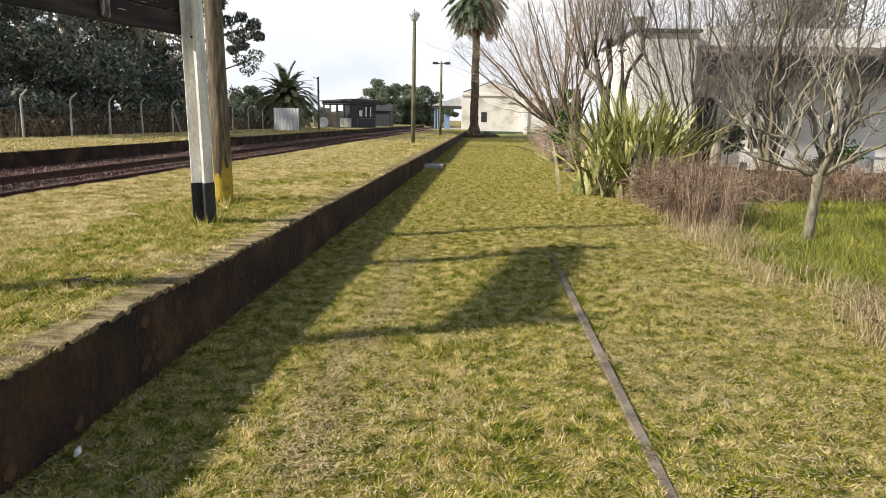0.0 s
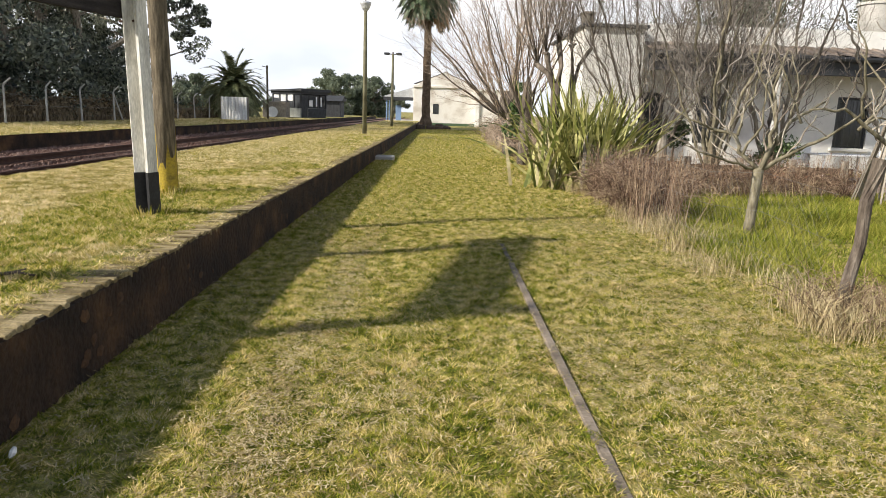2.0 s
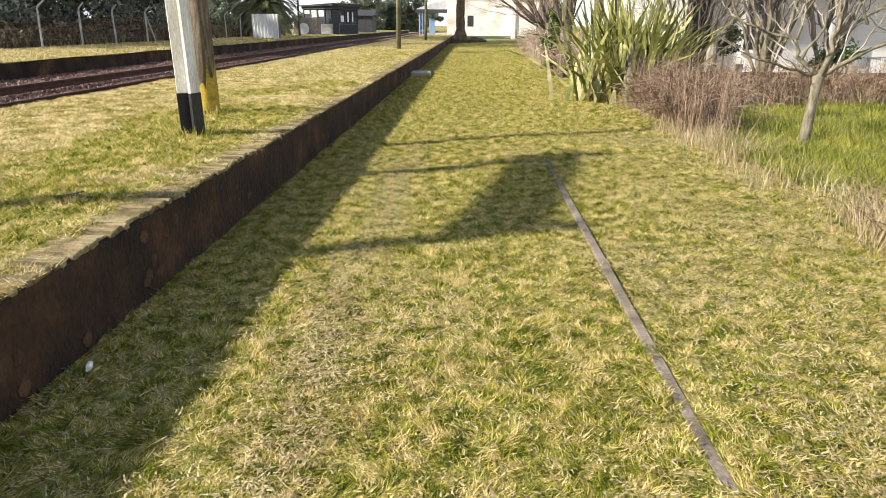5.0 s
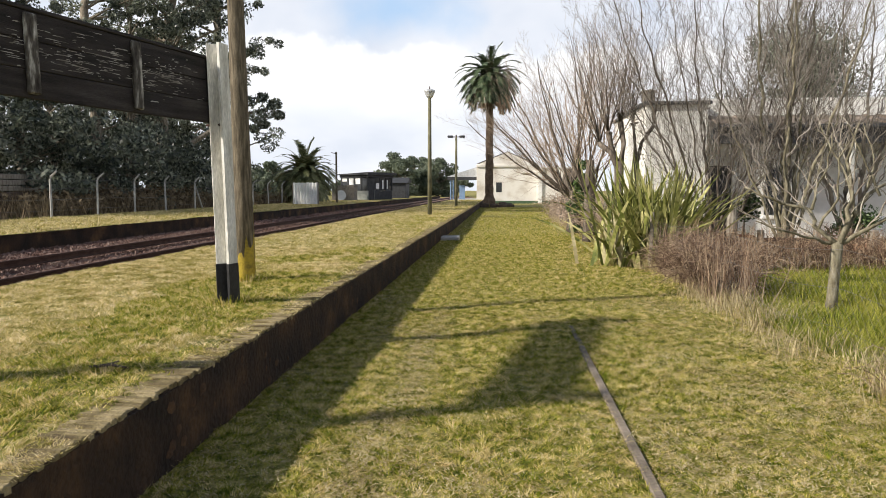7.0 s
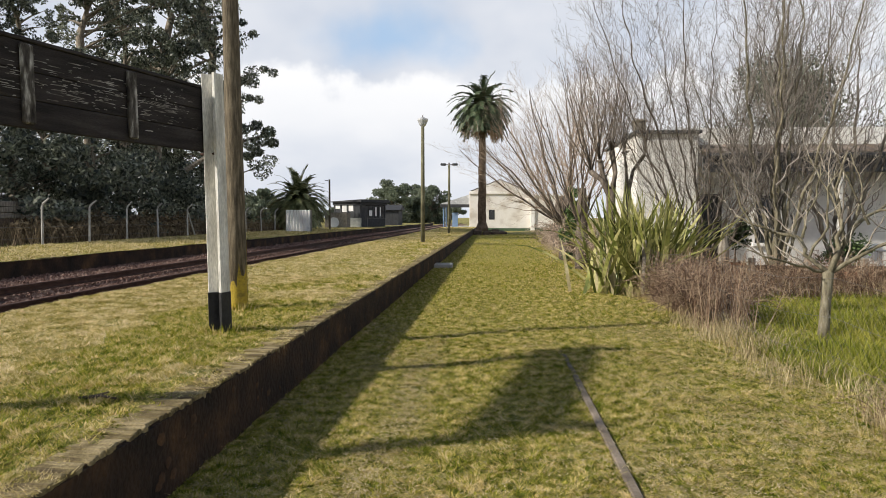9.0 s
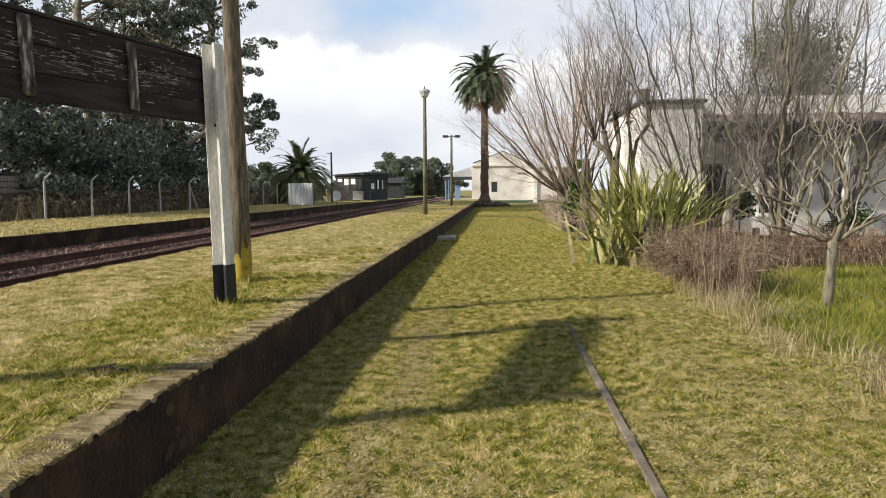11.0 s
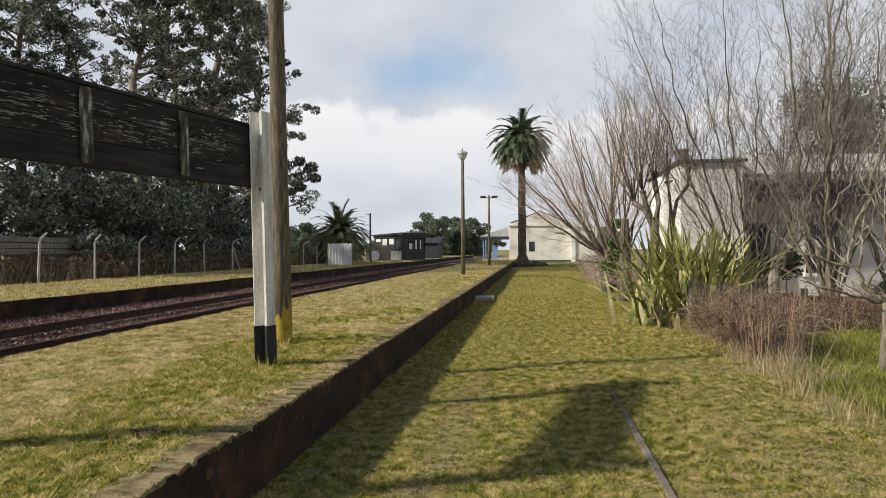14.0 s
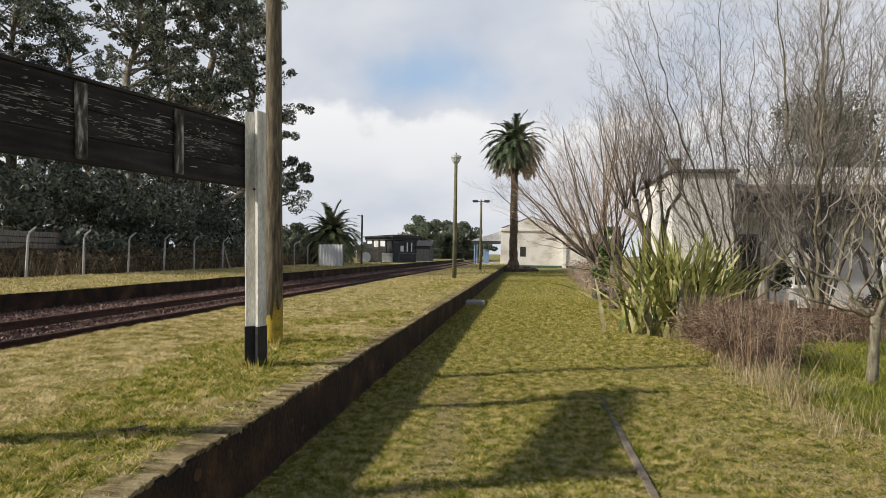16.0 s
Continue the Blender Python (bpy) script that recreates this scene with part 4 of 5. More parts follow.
# ---- leafy trees ----
def gum(seed, h, crown_from, width, n_leaves):
    """A tall gum tree at the origin: trunk, limbs, clumps of hanging leaves."""
    rnd = random.Random(seed)
    t = thing("tree", (0, 0, 0), "tall dark evergreen gum tree behind the railway fence", "tree", "gum trees behind the fence")
    low, limbs, tips = Geo(), Geo(), []
    pts = [Vector((0, 0, -0.3))]
    for i in range(1, 9):
        pts.append(Vector((rnd.gauss(0, 0.25) * i / 4, rnd.gauss(0, 0.25) * i / 4, h * 0.92 * i / 8)))
    low.tube(pts, [0.42 * (1 - 0.09 * i) for i in range(9)], 10)
    for i in range(46):
        z = crown_from + (h * 0.92 - crown_from) * rnd.random()
        k = z / (h * 0.92) * 8
        p = pts[int(k)].lerp(pts[min(8, int(k) + 1)], k - int(k))
        a = rnd.uniform(0, 2 * math.pi)
        f = (z - crown_from) / (h - crown_from)
        ln = width * (0.55 + 0.6 * math.sin(math.pi * min(1, f * 0.85 + 0.15))) * rnd.uniform(0.4, 1.0)
        d = Vector((math.cos(a), math.sin(a), rnd.uniform(0.2, 0.8)))
        q = [p, p + d * ln * 0.5 + Vector((0, 0, 0.1)), p + d * ln]
        limbs.tube(q, [0.10, 0.06, 0.02], 5)
        for u in (0.35, 0.6, 0.8, 1.0, 1.1):
            tips.append((p + d * ln * u + Vector((rnd.gauss(0, 0.5), rnd.gauss(0, 0.5), rnd.gauss(0, 0.5))), rnd.uniform(0.28, 0.75)))
    tips.append((pts[-1], 1.2))
    part("trunk", low, BARK, t, smooth=True)
    part("limb", limbs, BARK, t)
    part("crown", quad_mesh("crown", leaf_cloud(np.array([c[:] for c, _ in tips]), np.array([r for _, r in tips]), n_leaves, 0.11, 0.42)), LEAF_DARK, t)
    return t


def around(azimuth, d):
    """A place at that many degrees to the left of the walk's line."""
    return -math.sin(radians(azimuth)) * d, math.cos(radians(azimuth)) * d


gums = [gum(31, 21, 1.2, 3.8, 26000), gum(32, 18, 1.0, 4.2, 26000), gum(33, 22, 1.5, 3.6, 26000)]
spots = [(23.3, 65, 1.36), (26.9, 60, 1.42), (29.4, 58, 1.18), (31.6, 52, 1.12), (34.6, 50, 0.66), (36.6, 46, 0.74), (39.6, 46, 0.88), (43, 43, 0.98), (46.5, 43, 0.95), (51, 42, 0.95), (28, 74, 1.0), (33, 66, 0.6), (38, 58, 0.6), (44, 56, 0.7), (57, 42, 0.95), (25.5, 78, 0.8)]
for i, (az, d, s) in enumerate(spots):
    x, y = around(az, d)
    m = pose(x, y, 0.3, 0, 0, 47 * i)
    g = gums[i % 3]
    if i < 3:
        g.matrix_basis = m @ Matrix.Diagonal((s, s, s, 1))
    else:
        c = copy_thing(g, m)
        c.scale = (s, s, s)


# one long low bough reaches out of the wood towards the station
first = gums[0]
inv = first.matrix_basis.inverted()
bough, tips = Geo(), []
way = [inv @ Vector((*around(az, 46), z)) for az, z in ((25.0, 4.6), (22.5, 6.0), (20.5, 6.6), (18.9, 7.0))]
bough.tube(way, [0.13, 0.09, 0.06, 0.03], 6)
for az, z, r in ((21.6, 6.6, 0.6), (20.7, 7.3, 0.7), (20.0, 6.4, 0.7), (19.6, 7.6, 0.55), (19.2, 6.7, 0.75), (18.6, 7.2, 0.6), (18.3, 6.5, 0.5), (20.3, 5.6, 0.45), (19.5, 5.9, 0.5), (21.2, 8.2, 0.5)):
    tips.append((inv @ Vector((*around(az, 46), z)), r * 0.62))
part("bough", bough, BARK, first)
part("bough_leaves", quad_mesh("bough_leaves", leaf_cloud(np.array([t[:] for t, _ in tips]), np.array([r for _, r in tips]), 1900, 0.10, 0.42)), LEAF_DARK, first)


def round_tree(at, label, seed, h, w, leaves, size, material, bottom=0.15):
    """A broad leafy tree far off."""
    rnd = random.Random(seed)
    t = thing("tree", at, label, "tree")
    g = Geo().tube([(0, 0, -0.3), (0, 0, h * 0.3), (0.2, 0, h * 0.6)], [h * 0.04, h * 0.03, h * 0.015], 8)
    cs = []
    for i in range(40):
        a, f = rnd.uniform(0, 2 * math.pi), rnd.uniform(bottom, 0.93)
        rr = w / 2 * math.sin(math.pi * min(0.95, f * 0.75 + 0.2)) * rnd.uniform(0.3, 0.95)
        c = Vector((math.cos(a) * rr, math.sin(a) * rr, h * f))
        g.tube([(0, 0, h * min(0.5, f * 0.7)), c], [h * 0.012, h * 0.004], 5)
        cs.append((c, h * rnd.uniform(0.11, 0.19)))
    part("trunk", g, BARK, t)
    part("crown", quad_mesh("crown", leaf_cloud(np.array([c[:] for c, _ in cs]), np.array([r for _, r in cs]), leaves, size, 0.6, 0.1)), material, t)


for az, d, h, w in ((8.6, 165, 10.6, 12), (7.0, 175, 10.4, 13), (5.3, 170, 10.0, 12), (9.6, 190, 7, 9), (19.2, 120, 6.5, 9), (3.6, 210, 7, 14), (12.5, 260, 5.5, 20), (15.5, 250, 5.5, 20), (18.0, 130, 5, 8)):
    round_tree((*around(az, d), 0), "grey-green trees in the distance", int(az * 10), h, w, 9000, 0.27, LEAF_FAR, 0.04)

for x, y, h, w in ((17.5, 42, 11.5, 10), (27, 42, 11, 12)):
    round_tree((x, y, 0), "dark evergreen tree behind the house", int(x * 3), h, w, 30000, 0.085, LEAF_DARK, 0.1)


# ---- palms ----
def frond(g, p, az, el, length, rnd, drop=1.0, width=0.45):
    """An arching midrib with leaflets on both sides; returns leaflet quads."""
    q, d = [], Vector((math.cos(az) * math.cos(el), math.sin(az) * math.cos(el), math.sin(el)))
    pts = [p.copy()]
    for i in range(7):
        d = (d + Vector((0, 0, -0.11 * drop * (1 + i * 0.25)))).normalized()
        pts.append(pts[-1] + d * length / 7)
    g.tube(pts, [0.045 * (1 - i / 9) for i in range(8)], 3)
    for i in range(1, 8):
        dd = (pts[i] - pts[i - 1]).normalized()
        side = dd.cross(Vector((0, 0, 1))).normalized()
        up = side.cross(dd)
        for j in range(6):
            c = pts[i - 1].lerp(pts[i], j / 6)
            ll = width * (1.1 - 0.7 * abs(i / 7 - 0.45)) * rnd.uniform(0.8, 1.1)
            for s in (-1, 1):
                e = c + (side * s * 0.8 + dd * 0.7 + up * 0.25 - Vector((0, 0, 0.25))).normalized() * ll
                n = dd * 0.055
                q.append([(c - n)[:], (c + n)[:], (e + n * 0.3)[:], (e - n * 0.3)[:]])
    return q


def palm(at, label, seed, trunk, r, fronds, length, dead=0, drop=0.9, green=None):
    rnd = random.Random(seed)
    t = thing("palm_tree", at, label, "palm")
    n = 22
    pts = [Vector((0.02 * math.sin(i), 0, -0.2 + (trunk + 0.2) * i / n)) for i in range(n + 1)]
    if trunk > 1:
        part("trunk", Geo().tube(pts, [r * (1.5 if i < 2 else 1.0 + 0.10 * (i % 2) - 0.012 * i) for i in range(n + 1)], 14), PALM_BARK, t)
    top = Vector((0, 0, trunk))
    ribs, q = Geo(), []
    for i in range(fronds):
        q += frond(ribs, top, i * 2.399, math.asin(1 - 1.55 * (i + 0.5) / fronds), length * rnd.uniform(0.85, 1.1), rnd, drop, length * 0.17)
    part("frond_rib", ribs, green or PALM, t)
    part("frond", quad_mesh("frond", np.array(q)), green or PALM, t)
    if dead:
        ribs, q = Geo(), []
        for i in range(dead):
            q += frond(ribs, top - Vector((0, 0, 0.3)), (-0.9 + 1.8 * rnd.random()) if i % 3 else rnd.uniform(0, 6.28), rnd.uniform(-0.9, -0.1), length * rnd.uniform(0.6, 1.0), rnd, 1.5, length * 0.14)
        part("dry_frond", quad_mesh("dry_frond", np.array(q)), PALM_DRY, t, "withered tan fronds hanging under the crown")
        part("dry_rib", ribs, PALM_DRY, t)
    return t


palm((-1.05, 66.0, 0.3), "tall date palm with a rough brown trunk and a round crown", 5, 12.0, 0.40, 120, 3.6, 30, 1.25)
planter = thing("planter", (-1.0, 66, 0), "low ring of dark stones round the palm's foot", "planter")
for i in range(14):
    a = i * 2 * math.pi / 14
    part("stone", Geo().box(2.0 * math.cos(a) - 0.4, 2.0 * math.cos(a) + 0.4, 2.0 * math.sin(a) - 0.35, 2.0 * math.sin(a) + 0.35, -0.1, random.uniform(0.25, 0.5), 0.08), SLEEPER, planter)
part("soil", Geo().tube([(0, 0, -0.1), (0, 0, 0.32)], [1.9, 1.7], 16), SOIL, planter)
palm((-17.4, 59.6, HP), "low bushy palm behind a white sheet screen", 6, 2.6, 0.5, 150, 3.2, 0, 1.15, PALM_LIGHT)

# ---- flax clump ----
flax = thing("flax_plant", (3.15, 14.8, 0.03), "large clump of sword-shaped green and yellow flax leaves", "plant")
fr = random.Random(4)
FLAX_DRY = mat("withered_flax_leaves", [(0.24, 0.20, 0.10), (0.40, 0.35, 0.20)], 2.0, 20, 0.7, 0, island=0.2)
green_leaf, dry_leaf = [], []
for i in range(520):
    a = fr.uniform(0, 2 * math.pi)
    el = math.radians(fr.choice((fr.uniform(48, 88), fr.uniform(38, 80))))
    p = Vector((fr.gauss(0, 0.42), fr.gauss(0, 0.42), 0.0))
    d = Vector((math.cos(a) * math.cos(el), math.sin(a) * math.cos(el), math.sin(el))).normalized()
    ln, w, roll = fr.uniform(1.3, 2.6), fr.uniform(0.026, 0.052), fr.uniform(-0.9, 0.9)
    old = fr.random() < 0.25
    if old:
        ln *= 0.5
        d = (d + Vector((0, 0, 0.7))).normalized()
    bend = fr.choice((fr.uniform(0.02, 0.08), fr.uniform(0.08, 0.18))) + (0.02 if old else 0)
    for s in range(6):
        side = d.cross(Vector((0, 0, 1))).normalized()
        side = (side * math.cos(roll) + d.cross(side) * math.sin(roll)) * w
        w2 = w * (1.0, 1.0, 0.95, 0.85, 0.6, 0.08)[s]
        d2 = (d + Vector((0, 0, -bend * (0.4 + 0.5 * s) * (1.15 - abs(d.z) * 0.5)))).normalized()
        e = p + d * ln / 6
        e.z = max(e.z, 0.03)
        side2 = d2.cross(Vector((0, 0, 1))).normalized()
        side2 = (side2 * math.cos(roll) + d2.cross(side2) * math.sin(roll)) * w2
        (dry_leaf if old else green_leaf).append([(p - side)[:], (p + side)[:], (e + side2)[:], (e - side2)[:]])
        p, d, w = e, d2, w2
tagged(part("leaf_clump", quad_mesh("leaf_clump", np.array(green_leaf)), FLAX, flax), kind="stuff")
tagged(part("withered_leaf", quad_mesh("withered_leaf", np.array(dry_leaf)), FLAX_DRY, flax, "drooping withered leaves"), kind="stuff")


# ---- vine hedge, fence on the garden side ----
def thicket(name, label, x0, x1, y0, y1, h, n, seed, material, r=0.006):
    rnd = random.Random(seed)
    g = Geo()
    for i in range(n):
        p = Vector((rnd.uniform(x0, x1), rnd.uniform(y0, y1), 0.0))
        d = Vector((rnd.gauss(0, 0.18), rnd.gauss(0, 0.18), 1)).normalized()
        pts, hh = [p.copy()], h * rnd.uniform(0.5, 1.15)
        for s in range(6):
            d = (d + Vector((rnd.gauss(0, 0.26), rnd.gauss(0, 0.26), rnd.gauss(0.05, 0.25) - 0.17 * s * (pts[-1].z / hh)))).normalized()
            p = p + d * hh / 4.2
            p.z = max(0.02, p.z)
            pts.append(p.copy())
        g.tube(pts, [r * (1.2 - 0.12 * s) for s in range(7)], 3)
    return obj(name, g, material, label, "hedge", kind="stuff")


thicket("dry_hedge", "tangle of dry brown creeper on the garden fence", 3.1, 3.8, 10.3, 13.4, 0.8, 1300, 1, CREEPER)
thicket("dry_hedge", "tangle of dry brown creeper along the garden border", 3.6, 8.5, 13.2, 14.6, 0.7, 1700, 2, CREEPER)
thicket("dry_hedge", "dry weeds round the leaning fence post", 3.0, 3.9, 4.7, 5.6, 0.36, 380, 3, CREEPER, 0.0035)
thicket("dry_hedge", "dry brush along the far stretch of the fence", 2.9, 4.2, 17.5, 42, 1.5, 900, 4, TWIG_RED, 0.012)

def stalks(name, label, x0, x1, y0, y1, h, n, seed, material):
    """Stiff upright dead stems with a few side shoots."""
    rnd = random.Random(seed)
    g = Geo()
    for i in range(n):
        p = Vector((rnd.uniform(x0, x1), rnd.uniform(y0, y1), 0.0))
        top = p + Vector((rnd.gauss(0, 0.10), rnd.gauss(0, 0.10), h * rnd.uniform(0.5, 1.2)))
        mid = p.lerp(top, 0.5) + Vector((rnd.gauss(0, 0.03), rnd.gauss(0, 0.03), 0))
        g.tube([p, mid, top], [0.005, 0.004, 0.002], 3)
        for s in range(3):
            q = mid.lerp(top, rnd.random())
            g.tube([q, q + Vector((rnd.gauss(0, 0.10), rnd.gauss(0, 0.10), rnd.uniform(-0.05, 0.14)))], [0.003, 0.0015], 3)
    return obj(name, g, material, label, "dry stems", kind="stuff")


stalks("dry_stems", "upright dead weed stems along the garden fence", 3.0, 3.8, 9.6, 13.4, 0.95, 420, 8, CREEPER)
stalks("dry_stems", "upright dead weed stems along the garden border", 3.7, 9.0, 13.2, 14.6, 0.85, 520, 9, CREEPER)
fence = thing("garden_fence", (0, 0, 0), "sagging wire mesh fence on weathered timber posts", "fence")
fy = [5.15, 13.9, 17.0, 20.0, 23.0, 26.0, 29.0, 32.0, 36.0, 40.0]
for i, y in enumerate(fy):
    lx = 0.16 if i == 0 else random.uniform(-0.08, 0.08)
    hh = 1.30 if i == 0 else random.uniform(1.1, 1.45)
    fx = 3.27 if i == 0 else 3.07
    part("post", Geo().tube([(fx, y, -0.2), (fx + lx * 0.15, y, hh * 0.25), (fx + lx * 0.5, y, hh * 0.5), (fx + lx * 0.55, y + 0.02, hh * 0.75), (fx + lx, y + 0.03, hh)], [0.056, 0.050, 0.044, 0.048, 0.056] if i == 0 else [0.05, 0.05, 0.048, 0.045, 0.04], 9), BARK_DARK if i == 0 else GREYWOOD, fence)
for z in (0.25, 0.62, 1.0):
    pts = [(3.28 - 0.025 * min(i, 8) + 0.02 * math.sin(i), 5.4 + i * 1.23, z + 0.04 * math.sin(i * 1.9) + (0.03 if i % 2 else 0)) for i in range(29)]
    part("strand", Geo().tube(pts, [0.0016] * 29, 4), WIRE, fence)
net = Geo()
for i in range(70):
    for s in (-1, 1):
        y = 5.0 + i * 0.13
        pts = [(3.075, y + s * (z - 0.5) * 0.9 + 0.012 * math.sin(40 * z + i), z) for z in (0.04, 0.28, 0.52, 0.76, 1.0)]
        pts = [(3.30 - 0.023 * (p[1] - 5.4), p[1], p[2]) for p in pts if 5.4 < p[1] < 14]
        if len(pts) > 1:
            net.tube(pts, [0.0008] * len(pts), 3)
part("mesh", net, WIRE, fence, "thin wire netting")
# ---- railway fence ----
rfence = thing("railway_fence", (0, 0, 0), "wire fence on concrete posts with bent tops", "fence")
pm = Geo()
pm.tube([(0, 0, -0.1), (0, 0, 1.55), (0.05, 0, 1.68), (0.3, 0, 1.9)], [0.05, 0.045, 0.045, 0.035], 6)
pm = pm.mesh("post")
for i in range(16):
    p = part("post", pm, CONCRETE, rfence)
    p.matrix_basis = pose(-18.2 + random.uniform(-0.1, 0.1), 13.0 + i * 3.25, HP, random.uniform(-2, 2), random.uniform(-2, 2), random.uniform(-12, 12))
part("stay", Geo().tube([(-18.2, 40.2, HP), (-18.2, 39.2, HP + 1.5)], [0.05, 0.05], 6), CONCRETE, rfence)
for z in (0.3, 0.75, 1.2, 1.55, 1.85):
    part("strand", Geo().tube([(-18.2 + (0.25 if z > 1.7 else 0), 6 + i * 4.0, HP + z + 0.02 * math.sin(i * 2.3)) for i in range(15)], [0.006] * 15, 4), WIRE, rfence)

bank = []
n = 9000
x, y = rng.uniform(-24, -18.4, n), rng.uniform(8, 62, n)
h = rng.uniform(0.3, 1.25, n) * np.where(y < 30, 1.1, 0.9)
a, b = rng.uniform(0, 2 * np.pi, n), rng.uniform(0, 2 * np.pi, n)
base = np.stack([x, y, np.full(n, HP - 0.02)], -1)
side = np.stack([np.cos(a), np.sin(a), 0 * a], -1) * 0.022
BANK = mat("dry_brush", [(0.07, 0.05, 0.03), (0.15, 0.11, 0.065), (0.26, 0.20, 0.12)], 0.4, 6, 0.9, 0, island=0.25)
obj("dry_brush", tri_mesh("dry_brush", np.stack([base - side, base + side, base + np.stack([np.cos(b) * h * 0.4, np.sin(b) * h * 0.4, h], -1)], 1)), BANK, "brown brush and dead stalks behind the railway fence", "brush", kind="stuff")
c = np.stack([rng.uniform(-26, -19.2, 220), rng.uniform(6, 60, 220), HP + rng.uniform(0.2, 0.9, 220)], -1)
obj("undergrowth", quad_mesh("undergrowth", leaf_cloud(c, rng.uniform(0.5, 1.0, 220), 26000, 0.10, 0.5, 0.0)), BANK, "dense dark undergrowth under the gum trees", "undergrowth", kind="stuff")
far_c = np.stack([rng.uniform(-46, -20, 260), rng.uniform(30, 58, 260), HP + rng.uniform(0.3, 5.5, 260)], -1)
far_c = far_c[(-far_c[:, 0] / far_c[:, 1]) > 0.42]
obj("thicket", quad_mesh("thicket", leaf_cloud(far_c, rng.uniform(0.8, 1.5, len(far_c)), 64000, 0.15, 0.5, 0.2)), LEAF_DARK, "dark evergreen thicket filling the space under the gum trees", "thicket", kind="stuff")
timber = thing("timber_stack", (-22.4, 22.5, HP), "long stack of dark old boards behind the railway fence", "timber stack", rz=3)
for i in range(7):
    part("board", Geo().box(-0.5, 0.5, -9, 9, i * 0.27, i * 0.27 + 0.24, 0.02), GREYWOOD if i > 3 else SLEEPER, timber)


# ---- white sheet shed, poles ----
shed = thing("sheet_screen", (-15.3, 52.2, HP), "white corrugated sheet screen in front of a palm", "screen", rz=-14)
g = Geo()
g.add([(-1.05 + i * 0.045, 0.06 * math.sin(i * 1.05), z + (0.02 * math.sin(i * 0.7) if z else 0)) for i in range(49) for z in (0, 1.72)], [(2 * i, 2 * i + 2, 2 * i + 3, 2 * i + 1) for i in range(48)])
part("sheet", g, mat("white_painted_sheet", [(0.70, 0.69, 0.67), (0.82, 0.81, 0.79)], 1.5, 20, 0.6, 0.1), shed)
for x in (-1.08, 1.14):
    part("post", Geo().box(x - 0.05, x + 0.05, 0.04, 0.14, -0.05, 1.72, 0.01), GREYWOOD, shed)
thin = thing("utility_pole", (-14.9, 61, HP), "thin grey pole beside the low palm", "pole")
part("shaft", Geo().tube([(0, 0, -0.1), (0, 0, 4.6)], [0.1, 0.08], 8), POLE, thin)
part("bracket", Geo().tube([(0, 0, 4.45), (-0.45, 0, 4.55)], [0.03, 0.03], 6), RUST, thin)


# ---- signal cabin ----
def cabin():
    yaw = math.degrees(math.atan2(1.43, -2.6)) - 180
    t = thing("signal_cabin", (-15.75, 80.0, HP + 0.1), "grey timber signal cabin with tall panes and a flat dark roof", "hut", rz=yaw)
    W, D, H = 4.2, 4.7, 3.05
    part("base_wall", Geo().box(-W, 0, 0, D, -0.3, 0.98, 0.01), mat("pale_grey_boards", [(0.22, 0.23, 0.21), (0.34, 0.35, 0.32)], 3, 30, 0.8, 0.3), t, "pale boarded lower wall")
    for i in range(5):
        x, y = -W + i * W / 4, i * D / 4
        part("mullion", Geo().box(x - 0.10, x + 0.10, -0.02, 0.09, 0.98, 2.55, 0.01), DARKWOOD, t)
        part("mullion", Geo().box(-0.09, 0.02, y - 0.08, y + 0.08, 0.98, 2.55, 0.01), DARKWOOD, t)
    for i in range(4):
        part("pane", Geo().box(-W + i * W / 4 + 0.10, -W + (i + 1) * W / 4 - 0.10, 0.04, 0.05, 1.0, 2.5), PANE, t)
        part("pane", Geo().box(-0.05, -0.04, i * D / 4 + 0.08, (i + 1) * D / 4 - 0.08, 1.0, 2.5), PANE, t)
    for i, drop in ((0, 0.4), (1, 0.8), (2, 0.72)):
        part("blind", Geo().box(-W + i * W / 4 + 0.16, -W + (i + 1) * W / 4 - 0.16, 0.012, 0.03, 2.5 - drop, 2.5), PLASTIC, t, "white blind half drawn")
    part("notice", Geo().box(0.025, 0.04, 1.5, 2.1, 1.2, 1.9), PLASTIC, t, "white notice in the window")
    part("notice", Geo().box(0.025, 0.04, 2.7, 2.95, 1.2, 2.3), PLASTIC, t, "narrow white frame")
    part("notice", Geo().box(0.025, 0.04, 3.6, 3.8, 1.2, 2.3), PLASTIC, t, "narrow white frame")
    part("door", Geo().box(0.0, 0.05, 0.15, 1.2, -0.1, 2.4, 0.01), DARKWOOD, t, "dark closed door")
    part("side_boards", Geo().box(0.003, 0.022, 1.3, D - 0.02, -0.1, 0.95, 0.004), DARKWOOD, t, "dark painted lower boards")
    part("fascia", Geo().box(-W - 0.15, 0.15, -0.15, D + 0.15, 2.56, 2.86, 0.01), DARKWOOD, t)
    part("back_wall", Geo().box(-W, -0.10, D - 0.1, D, 0.98, 2.56), DARKWOOD, t)
    part("end_wall", Geo().box(-W, -W + 0.08, 0.10, D - 0.1, 0.98, 2.56), DARKWOOD, t)
    part("roof", Geo().add([(-W - 0.4, -0.4, 2.87), (0.4, -0.4, 2.87), (0.4, D + 0.4, 2.87), (-W - 0.4, D + 0.4, 2.87), (-W - 0.4, -0.4, 2.97), (0.4, -0.4, 3.2), (0.4, D + 0.4, 3.2), (-W - 0.4, D + 0.4, 2.97)], [(0, 1, 2, 3), (4, 5, 6, 7), (0, 1, 5, 4), (1, 2, 6, 5), (2, 3, 7, 6), (3, 0, 4, 7)]), DARKWOOD, t)


